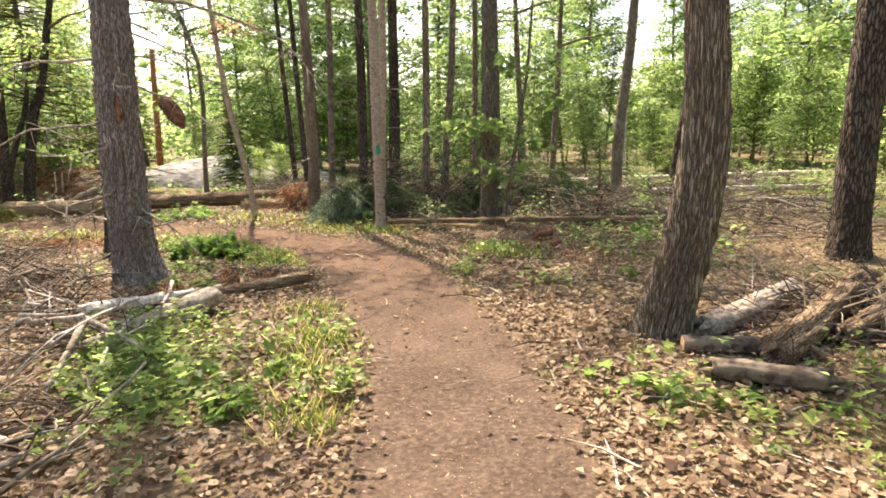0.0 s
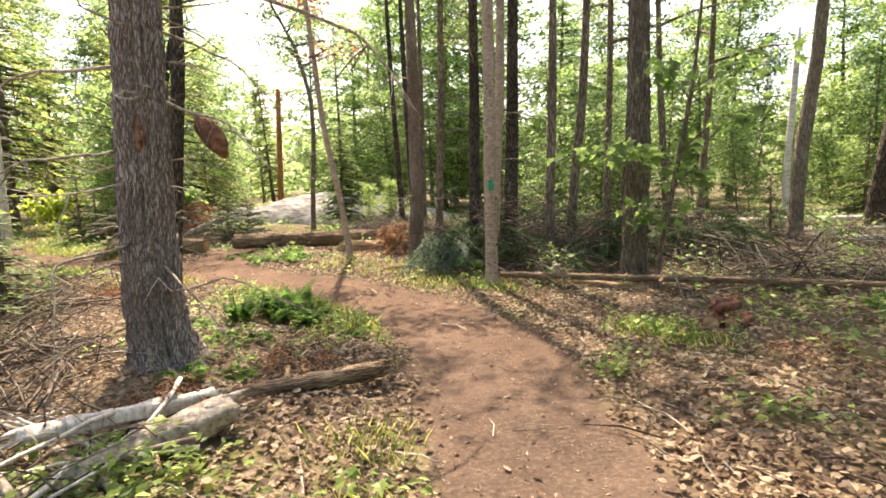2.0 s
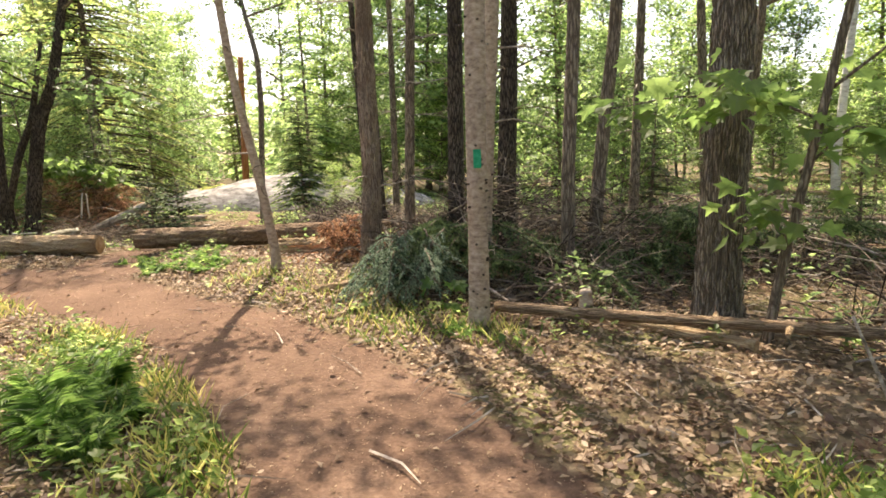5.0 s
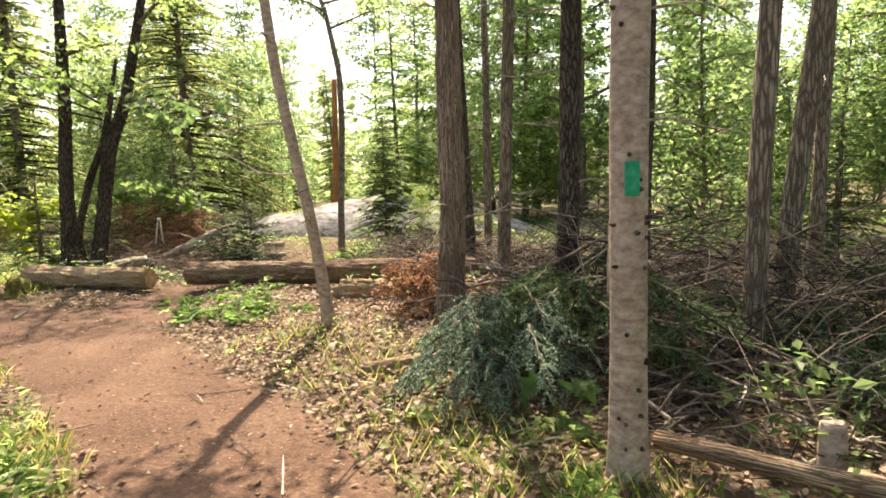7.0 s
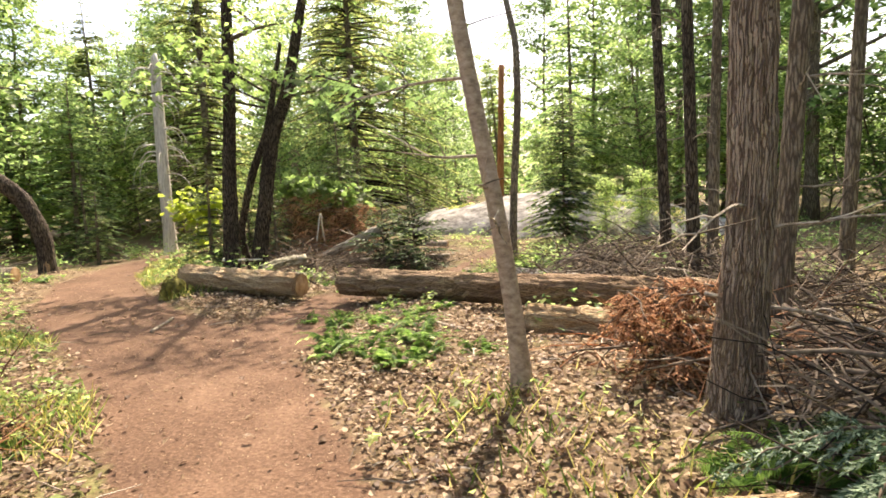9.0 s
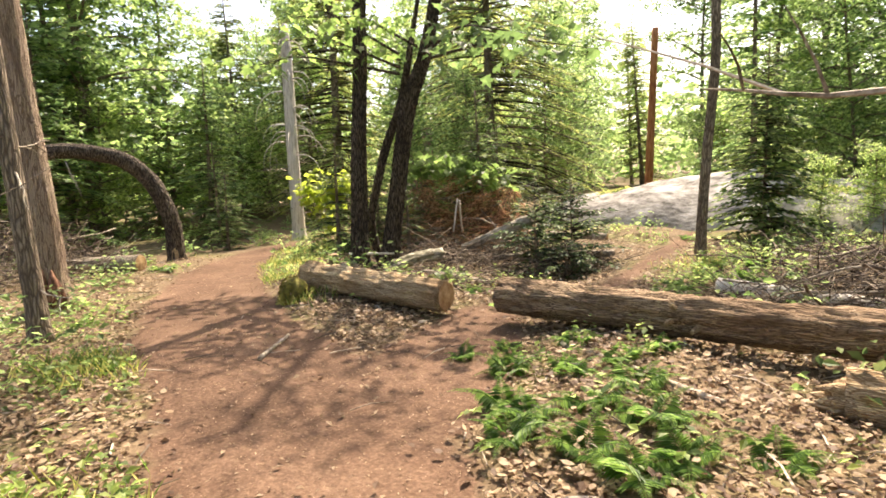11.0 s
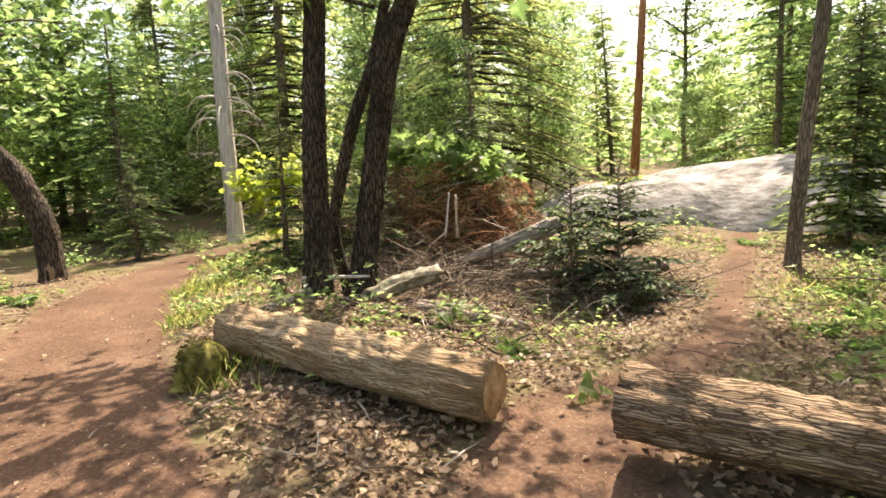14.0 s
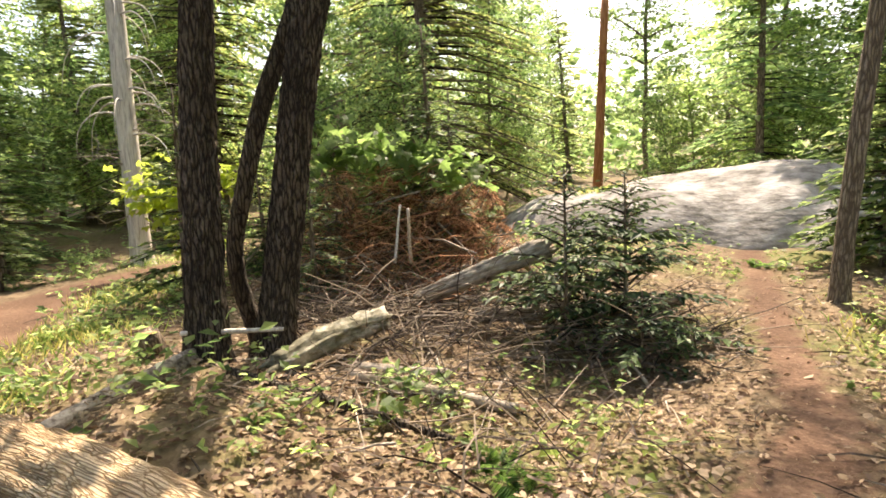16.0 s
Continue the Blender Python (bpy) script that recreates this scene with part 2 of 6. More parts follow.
def ground_mat():
    """Soil with leaf litter, and packed reddish dirt where the trail attribute is high."""
    m = bpy.data.materials.new("forest_floor")
    m.use_nodes = True
    nt = m.node_tree
    n, link = nt.nodes, nt.links.new
    bsdf = n["Principled BSDF"]
    bsdf.inputs["Roughness"].default_value = 0.95
    bsdf.inputs["Specular IOR Level"].default_value = 0.15
    tc = n.new("ShaderNodeTexCoord")

    def noise_of(scale, detail=5):
        t = n.new("ShaderNodeTexNoise")
        t.inputs["Scale"].default_value, t.inputs["Detail"].default_value = scale, detail
        t.inputs["Roughness"].default_value = 0.62
        link(tc.outputs["Object"], t.inputs["Vector"])
        return t.outputs["Fac"]

    def ramp_of(src, cols, lo=0.3, hi=0.7):
        r = n.new("ShaderNodeValToRGB")
        for i, c in enumerate(cols):
            pos = lo + (hi - lo) * i / (len(cols) - 1)
            el = r.color_ramp.elements[i] if i < 2 else r.color_ramp.elements.new(pos)
            el.position, el.color = pos, (*c, 1)
        link(src, r.inputs[0])
        return r.outputs[0]

    def blend(fac, a, b, mode="MIX"):
        x = n.new("ShaderNodeMix")
        x.data_type, x.blend_type = "RGBA", mode
        if isinstance(fac, float):
            x.inputs["Factor"].default_value = fac
        else:
            link(fac, x.inputs["Factor"])
        link(a, x.inputs["A"])
        link(b, x.inputs["B"])
        return x.outputs["Result"]

    dirt = blend(0.45, ramp_of(noise_of(1.1, 3), [(0.07, 0.038, 0.025), (0.122, 0.068, 0.044), (0.215, 0.13, 0.086)]),
                 ramp_of(noise_of(38), [(0.038, 0.021, 0.013), (0.125, 0.074, 0.046), (0.27, 0.18, 0.118)]))
    grey = blend(0.5, ramp_of(noise_of(1.6, 4), [(0.052, 0.031, 0.022), (0.1, 0.062, 0.044), (0.175, 0.115, 0.081)]),
                 ramp_of(noise_of(30), [(0.03, 0.02, 0.014), (0.1, 0.07, 0.05), (0.24, 0.18, 0.13)]))
    place = n.new("ShaderNodeSeparateXYZ")
    link(tc.outputs["Object"], place.inputs[0])
    along = n.new("ShaderNodeMath")
    along.operation = "MULTIPLY_ADD"
    along.inputs[1].default_value = 5.0
    link(noise_of(0.5, 4), along.inputs[0])
    link(place.outputs["Y"], along.inputs[2])
    redder = n.new("ShaderNodeMapRange")
    redder.inputs["From Min"].default_value, redder.inputs["From Max"].default_value = 6.0, 12.0
    link(along.outputs[0], redder.inputs["Value"])
    dirt = blend(redder.outputs[0], grey, dirt)
    vor = n.new("ShaderNodeTexVoronoi")
    vor.inputs["Scale"].default_value = 20
    link(tc.outputs["Object"], vor.inputs["Vector"])
    leafy = blend(0.5, ramp_of(noise_of(9), [(0.08, 0.054, 0.032), (0.165, 0.115, 0.07), (0.25, 0.18, 0.112)]),
                  ramp_of(vor.outputs["Color"], [(0.07, 0.048, 0.028), (0.15, 0.105, 0.063), (0.25, 0.19, 0.12)], 0.2, 0.85))
    green = ramp_of(noise_of(24), [(0.05, 0.07, 0.015), (0.12, 0.15, 0.035), (0.22, 0.23, 0.07)])
    gmask = n.new("ShaderNodeMapRange")
    gmask.inputs["From Min"].default_value, gmask.inputs["From Max"].default_value = 0.5, 0.66
    gmask.inputs["To Max"].default_value = 0.55
    link(noise_of(0.8, 4), gmask.inputs["Value"])
    floor_col = blend(gmask.outputs[0], leafy, green)
    at = n.new("ShaderNodeAttribute")
    at.attribute_name = "trail"
    add = n.new("ShaderNodeMath")
    add.operation = "ADD"
    link(at.outputs["Fac"], add.inputs[0])
    link(noise_of(7), add.inputs[1])
    mr = n.new("ShaderNodeMapRange")
    mr.inputs["From Min"].default_value, mr.inputs["From Max"].default_value = 0.88, 1.12
    link(add.outputs[0], mr.inputs["Value"])
    link(blend(mr.outputs[0], floor_col, dirt), bsdf.inputs["Base Color"])
    bp = n.new("ShaderNodeBump")
    bp.inputs["Strength"].default_value, bp.inputs["Distance"].default_value = 0.8, 0.02
    link(noise_of(26, 7), bp.inputs["Height"])
    link(bp.outputs[0], bsdf.inputs["Normal"])
    return m


M["ground"] = ground_mat()

# ---- geometry helpers ----
RNG = np.random.default_rng(7)


def unit(a):
    return a / np.maximum(np.linalg.norm(a, axis=-1, keepdims=True), 1e-9)


def make_mesh(name, pieces, material, smooth=False):
    """One triangle mesh out of (verts, tris) pieces."""
    vs, fs, k = [], [], 0
    for v, f in pieces:
        vs.append(v)
        fs.append(f + k)
        k += len(v)
    v, f = np.concatenate(vs).astype(np.float32), np.concatenate(fs).astype(np.int32)
    me = bpy.data.meshes.new(name)
    me.vertices.add(len(v))
    me.vertices.foreach_set("co", v.ravel())
    me.loops.add(f.size)
    me.loops.foreach_set("vertex_index", f.ravel())
    me.polygons.add(len(f))
    me.polygons.foreach_set("loop_start", np.arange(0, f.size, 3, dtype=np.int32))
    me.polygons.foreach_set("use_smooth", np.full(len(f), smooth, dtype=bool))
    me.update(calc_edges=True)
    me.materials.append(material)
    return me


def tube(pts, radii, seg=8, relief=0.0, furrows=9, flare=0.0, rng=RNG, cap=True):
    """A tapered limb along pts, with furrowed relief and a root flare."""
    p, r = np.asarray(pts, float), np.asarray(radii, float)
    n = len(p)
    d = unit(np.gradient(p, axis=0))
    ref = np.array([1.0, 0.0, 0.0]) if abs(d[0][0]) < 0.8 else np.array([0.0, 0.0, 1.0])
    u = unit(np.cross(d, ref))
    w = np.cross(d, u)
    th = np.linspace(0, 2 * np.pi, seg, endpoint=False)
    s = np.concatenate([[0], np.cumsum(np.linalg.norm(np.diff(p, axis=0), axis=1))])
    rr = np.repeat(r[:, None], seg, 1)
    if relief:
        ph = rng.uniform(0, 6.28, 6)
        wob = 0.5 * np.sin(3.1 * s + ph[0]) + 0.35 * np.sin(7.3 * s + ph[1]) + 0.2 * np.sin(17 * s + ph[2])
        a = furrows * th[None] + wob[:, None] * 1.7 + 0.8 * np.sin(2 * th[None] + 5 * s[:, None] + ph[3])
        b = 2 * furrows * th[None] - wob[:, None] * 2.3 + 6 * np.sin(11 * s)[:, None] * 0.15
        lump = 0.5 * np.sin(2 * th[None] + 1.3 * s[:, None] + ph[4]) + 0.4 * np.sin(3 * th[None] - 2.2 * s[:, None] + ph[5])
        rr = rr * (1 + relief * (np.abs(np.sin(a / 2)) - 0.5) + 0.4 * relief * np.sin(b) + 0.5 * relief * lump
                   + relief * 0.35 * rng.uniform(-1, 1, rr.shape))
    if flare:
        lobes = 1 + 0.35 * np.sin(5 * th + rng.uniform(0, 6))[None]
        rr = rr * (1 + flare * np.exp(-s / 0.16)[:, None] * lobes)
    v = p[:, None] + rr[..., None] * (np.cos(th)[None, :, None] * u[:, None] + np.sin(th)[None, :, None] * w[:, None])
    v = v.reshape(-1, 3)
    i = np.arange(n - 1)[:, None] * seg
    j = np.arange(seg)[None]
    j2 = (j + 1) % seg
    a, b, c, e = i + j, i + j2, i + seg + j2, i + seg + j
    f = np.concatenate([np.stack([a, b, c], -1).reshape(-1, 3), np.stack([a, c, e], -1).reshape(-1, 3)])
    if cap:
        k = len(v)
        v = np.concatenate([v, p[:1], p[-1:]])
        jj = np.arange(seg)
        f = np.concatenate([f, np.stack([np.full(seg, k), (jj + 1) % seg, jj], -1),
                            np.stack([np.full(seg, k + 1), (n - 1) * seg + jj, (n - 1) * seg + (jj + 1) % seg], -1)])
    return v, f


def curve_pts(a, b, n=6, sag=0.0, wob=0.0, rng=RNG):
    """Points from a to b with a bow along z and random wobble."""
    a, b = np.asarray(a, float), np.asarray(b, float)
    t = np.linspace(0, 1, n)[:, None]
    p = a + (b - a) * t
    p[:, 2] += sag * 4 * (t * (1 - t))[:, 0]
    if wob:
        q = rng.normal(0, wob, (n, 3))
        q[0] = 0
        p = p + np.cumsum(q, 0) * 0.7
    return p


def resample(pts, step):
    """A smooth line through pts with the radius as fourth value."""
    p = np.asarray(pts, float)
    s = np.concatenate([[0], np.cumsum(np.linalg.norm(np.diff(p[:, :3], axis=0), axis=1))])
    q = np.arange(0, s[-1] + step * 0.5, step)
    out = np.stack([np.interp(q, s, p[:, k]) for k in range(4)], -1)
    k = max(1, int(0.3 / step))
    ker = np.ones(2 * k + 1) / (2 * k + 1)
    pad = np.concatenate([2 * out[:1] - out[k:0:-1], out, 2 * out[-1:] - out[-2:-k - 2:-1]])
    return np.stack([np.convolve(pad[:, c], ker, "valid") for c in range(4)], -1)


def kites(p, d, nrm, length, width, fold=0.15):
    """Folded leaf blades: base p, way d, face nrm."""
    p, d, nrm = np.asarray(p, float), unit(np.asarray(d, float)), np.asarray(nrm, float)
    s = unit(np.cross(d, nrm))
    up = np.cross(s, d)
    length, width = np.broadcast_to(length, len(p))[:, None], np.broadcast_to(width, len(p))[:, None]
    mid = p + d * length * 0.45
    v = np.stack([p, mid + s * width / 2 + up * width * fold, p + d * length - up * length * 0.12, mid - s * width / 2 + up * width * fold], 1).reshape(-1, 3)
    k = np.arange(len(p))[:, None] * 4
    f = np.concatenate([k + np.array([[0, 1, 2]]), k + np.array([[0, 2, 3]])])
    return v, f


def blades(p, d, nrm, length, width):
    """Single pointed blades, for foliage far off."""
    p, d = np.asarray(p, float), unit(np.asarray(d, float))
    s = unit(np.cross(d, np.asarray(nrm, float)))
    length, width = np.broadcast_to(length, len(p))[:, None], np.broadcast_to(width, len(p))[:, None]
    v = np.stack([p - s * width / 2, p + s * width / 2 + d * length * 0.2, p + d * length], 1).reshape(-1, 3)
    return v, np.arange(len(p) * 3).reshape(-1, 3)


def ovals(p, d, nrm, length, width, curl=0.25):
    """Curled dry leaves with six corners and a fold along the rib."""
    p, d, nrm = np.asarray(p, float), unit(np.asarray(d, float)), np.asarray(nrm, float)
    s = unit(np.cross(d, nrm))
    up = np.cross(s, d)
    length, width = np.broadcast_to(length, len(p))[:, None], np.broadcast_to(width, len(p))[:, None]
    curl = np.broadcast_to(curl, len(p))[:, None]
    rows = [p, p + d * length * 0.3 + s * width * 0.42 + up * width * curl, p + d * length * 0.68 + s * width * 0.5 + up * width * curl * 1.3, p + d * length + up * length * curl * 0.5,
            p + d * length * 0.68 - s * width * 0.5 + up * width * curl, p + d * length * 0.3 - s * width * 0.42 + up * width * curl * 1.4]
    v = np.stack(rows, 1).reshape(-1, 3)
    k = np.arange(len(p))[:, None] * 6
    return v, np.concatenate([k + np.array([t]) for t in ((0, 1, 5), (1, 2, 4), (1, 4, 5), (2, 3, 4))])


LOBES = np.array([(0, 0), (0.22, 0.02), (0.5, 0.12), (0.3, 0.3), (0.52, 0.62), (0.2, 0.6), (0, 1.0), (-0.2, 0.6), (-0.52, 0.62), (-0.3, 0.3), (-0.5, 0.12), (-0.22, 0.02)])


def lobed(p, d, nrm, size):
    """Maple-like leaves with five points."""
    p, d = np.asarray(p, float), unit(np.asarray(d, float))
    s = unit(np.cross(d, np.asarray(nrm, float)))
    up = np.cross(s, d)
    size = np.broadcast_to(size, len(p))[:, None, None]
    x, y = LOBES[None, :, 0, None], LOBES[None, :, 1, None]
    z = 0.18 * np.abs(x) - 0.22 * y * y
    v = p[:, None] + size * (s[:, None] * x + d[:, None] * y + up[:, None] * z)
    c = p[:, None] + size * (d[:, None] * 0.35 - up[:, None] * 0.03)
    n = len(LOBES)
    v = np.concatenate([v, c], 1).reshape(-1, 3)
    k = np.arange(len(p))[:, None, None] * (n + 1)
    j = np.arange(n)
    t = np.stack([np.full(n, n), j, (j + 1) % n], -1)[None]
    return v, (k + t).reshape(-1, 3)


def rand_dirs(n, rng, flat=1.0):
    a = rng.uniform(0, 2 * np.pi, n)
    return np.stack([np.cos(a), np.sin(a), rng.normal(0, 0.35, n) * flat], -1)


def thing(name, x, y, z, label, category, group="", kind=""):
    ob = new(name)
    ob.empty_display_size = 0.1
    ob.location = (x, y, z)
    return tagged(ob, label, category, group, kind)


def part(name, me, parent, label=""):
    ob = new(name, me)
    ob.parent = parent
    return tagged(ob, label)


# ---- lie of the land ----
MAIN = np.array([(0.1, -40, 0.6), (0.1, -3, 0.6), (0.1, 2.8, 0.58), (-0.03, 4.25, 0.58), (-0.35, 5.2, 0.62), (-0.6, 6.3, 0.66), (-0.95, 7.3, 0.72), (-1.5, 8.15, 0.7),
                 (-2.35, 9.0, 0.66), (-3.4, 9.85, 0.65), (-4.9, 10.65, 0.62), (-6.2, 11.35, 0.75), (-7.9, 11.9, 0.8), (-9.5, 12.15, 0.78), (-11.4, 12.75, 0.75),
                 (-13.6, 13.8, 0.65), (-15.5, 15.3, 0.5), (-16.6, 16.8, 0.36), (-17.2, 19.0, 0.25), (-18.5, 26, 0.2), (-20, 50, 0.2)])
SIDE = np.array([(-6.9, 12.3, 0.75), (-7.4, 13.4, 0.6), (-7.95, 14.2, 0.42), (-7.85, 15.3, 0.24), (-7.8, 16.5, 0.19), (-8.1, 17.6, 0.16), (-8.4, 18.8, 0.16), (-9.1, 21.9, 0.17), (-9.2, 22.6, 0.12)])


def line_gap(x, y, line):
    """Distance to a line less its half width there."""
    best = np.full(np.shape(x), 1e9)
    for a, b in zip(line[:-1], line[1:]):
        dx, dy = b[0] - a[0], b[1] - a[1]
        t = np.clip(((x - a[0]) * dx + (y - a[1]) * dy) / (dx * dx + dy * dy), 0, 1)
        d = np.hypot(x - a[0] - t * dx, y - a[1] - t * dy) - (a[2] + t * (b[2] - a[2]))
        best = np.minimum(best, d)
    return best


def trail_gap(x, y):
    return np.minimum(line_gap(x, y, MAIN), line_gap(x, y, SIDE))


WAVES = [(lam, amp, *np.random.default_rng(i + 50).uniform(0, 6.28, 2)) for i, (lam, amp) in enumerate(
    [(9, 0.05), (6, 0.04), (3.3, 0.03), (2.1, 0.022), (1.3, 0.016), (0.9, 0.012), (0.6, 0.01), (0.45, 0.008), (0.33, 0.006)])]
HUMPS = [(-10.8, 14.3, 0.14, 1.1), (-8.7, 16.8, -0.2, 1.6), (-3.0, 5.2, 0.1, 1.3), (-2.4, 12.6, 0.1, 1.0), (-18, 17.6, -0.14, 2.5), (6, 12, 0.08, 3.0)]


def height(x, y):
    x, y = np.asarray(x, float), np.asarray(y, float)
    z = np.zeros(np.broadcast(x, y).shape)
    for lam, amp, ang, ph in WAVES:
        z = z + amp * np.sin((x * np.cos(ang) + y * np.sin(ang)) * 6.283 / lam + ph) * (0.6 + 0.4 * np.sin((y * np.cos(ang) - x * np.sin(ang)) * 4.1 / lam + 2 * ph))
    g = np.clip(trail_gap(x, y) / 0.7, 0, 1)
    z = z * (0.25 + 0.75 * g) - 0.04 * (1 - g)
    for hx, hy, a, r in HUMPS:
        z = z + a * np.exp(-((x - hx) ** 2 + (y - hy) ** 2) / (r * r)) * (0.3 + 0.7 * g)
    return z


GX, GY, GS = -24.0, -4.0, 0.1
GRID = height(*np.meshgrid(GX + GS * np.arange(400), GY + GS * np.arange(360))).tolist()


def hz(x, y):
    """Height of the ground at one place."""
    u, v = (float(x) - GX) / GS, (float(y) - GY) / GS
    i, j = int(u), int(v)
    if 0 <= u and 0 <= v and i < 399 and j < 359:
        u, v = u - i, v - j
        a, c = GRID[j], GRID[j + 1]
        return (a[i] * (1 - u) + a[i + 1] * u) * (1 - v) + (c[i] * (1 - u) + c[i + 1] * u) * v
    return float(height(x, y))


# ---- ground ----
def axis(lo, hi, step, far):
    mid = np.arange(lo, hi + step / 2, step)
    grow = np.cumsum(step * 1.22 ** np.arange(1, 60))
    grow = grow[grow < far]
    return np.concatenate([lo - grow[::-1], mid, hi + grow])


def build_ground():
    gx, gy = axis(-19, 6, 0.115, 420), axis(-1, 24, 0.115, 420)
    X, Y = np.meshgrid(gx, gy)
    Z = height(X, Y)
    nx, ny = len(gx), len(gy)
    v = np.stack([X, Y, Z], -1).reshape(-1, 3)
    i = (np.arange(ny - 1)[:, None] * nx + np.arange(nx - 1)[None]).ravel()
    f = np.concatenate([np.stack([i, i + 1, i + nx + 1], -1), np.stack([i, i + nx + 1, i + nx], -1)])
    me = make_mesh("ground", [(v, f)], M["ground"], True)
    g = trail_gap(v[:, 0], v[:, 1])
    at = me.attributes.new("trail", "FLOAT", "POINT")
    at.data.foreach_set("value", np.clip(0.5 - g / 0.5, 0, 1).astype(np.float32))
    tagged(new("ground", me), "forest floor of leaf litter with a packed reddish dirt trail", "ground", kind="structure")


build_ground()


# ---- trees with known trunks, and four added for shade ----
def trunk_tree(name, pts, bark, label, group="standing tree trunks", top=11.0, relief=0.06, furrows=9, flare=0.45, seg=28, crown=None, dead=0, seed=0):
    """A standing tree: pts are (x, y, z, radius) upwards; beyond the last it goes on to the height top."""
    rng = np.random.default_rng(seed + 100)
    p = np.array(pts, float)
    x0, y0 = p[0, :2]
    z0 = hz(x0, y0) - 0.06
    p[0, 2] = z0
    if top > p[-1, 2]:
        k = (top - p[-1, 2])
        lean = (p[-1, :2] - p[-2, :2]) / max(0.3, p[-1, 2] - p[-2, 2]) * 0.5
        p = np.concatenate([p, [[*(p[-1, :2] + lean * k), top, p[-1, 3] * 0.35]]])
    ob = thing(name, x0, y0, z0, label, "tree", group)
    p[:, :3] -= (x0, y0, z0)
    low = resample(p, 0.05 if seg > 20 else 0.12)
    keep = (low[:, 2] < 4.2) | (np.arange(len(low)) % 6 == 0)
    low = low[keep]
    part("trunk", make_mesh("trunk", [tube(low[:, :3], low[:, 3], seg, relief, furrows, flare, rng)], M[bark], True), ob)
    for _ in range(dead):
        k = rng.integers(len(low) // 8, int(len(low) * 0.75))
        a = rng.uniform(0, 6.28)
        ln = rng.uniform(0.25, 1.0)
        st = low[k, :3]
        en = st + np.array([math.cos(a) * ln, math.sin(a) * ln, rng.uniform(-0.25, 0.25) * ln])
        q = curve_pts(st, en, 6, rng.uniform(-0.05, 0.1), 0.02, rng)
        pcs = [tube(q, np.linspace(0.013, 0.003, 6), 5)]
        for _ in range(3):
            b = q[rng.integers(2, 5)]
            pcs.append(tube(curve_pts(b, b + rng.normal(0, 0.15, 3) + (en - st) * 0.25, 4, 0, 0.015, rng), np.linspace(0.006, 0.002, 4), 4))
        part("dead_branch", make_mesh("dead_branch", pcs, M["stick"]), ob, "bare dead branch")
    if crown:
        for kind, base, spread, count in (crown if isinstance(crown, list) else [crown]):
            leafy_crown(ob, low, kind, base, spread, count, rng)
    return ob


def leafy_crown(ob, spine, kind, base, spread, count, rng, size=0.11, leaf=kites):
    """Limbs out of the spine above the height base, with a crown of single leaves or needle sprays."""
    top = spine[-1, 2]
    wood, P, D, N = [], [], [], []
    limbs = max(7, min(30, int(count / 160)))
    for i in range(limbs):
        z = base + (top - base) * (i + rng.uniform(0, 0.9)) / limbs
        k = np.argmin(np.abs(spine[:, 2] - z))
        a = i * 2.4 + rng.uniform(-0.5, 0.5)
        ln = spread * rng.uniform(0.55, 1.1) * (1 - 0.55 * (z - base) / (top - base + 0.1))
        st = spine[k, :3]
        en = st + np.array([math.cos(a) * ln, math.sin(a) * ln, ln * rng.uniform(0.0, 0.45)])
        q = curve_pts(st, en, 7, ln * 0.06, 0.05, rng)
        wood.append(tube(q[::2], np.linspace(min(0.05, spine[k, 3] * 0.5 + 0.01), 0.008, 4), 4, cap=False))
        m = count // limbs
        t = rng.beta(2, 1.2, m)
        c = np.stack([np.interp(t, np.linspace(0, 1, 7), q[:, j]) for j in range(3)], -1)
        g = rng.integers(0, 9, m)
        off = rng.normal(0, 0.17 * spread, (9, 3)) * (1, 1, 0.5)
        c = c + off[g] + rng.normal(0, 0.12 * spread ** 0.5, (m, 3)) * (1, 1, 0.45)
        P.append(c)
        D.append(rand_dirs(m, rng) + (0, 0, -0.3))
        N.append(np.array([0, 0, 1.0]) + rng.normal(0, 0.45, (m, 3)))
    P, D, N = np.concatenate(P), np.concatenate(D), np.concatenate(N)
    tagged(part("limbwork", make_mesh("limbwork", wood, M["brown"], True), ob), kind="stuff")
    sz = size * rng.uniform(0.7, 1.3, len(P))
    tagged(part("crown", make_mesh("crown", [leaf(P, D, N, sz, sz * 0.66)], M[kind]), ob), kind="stuff")


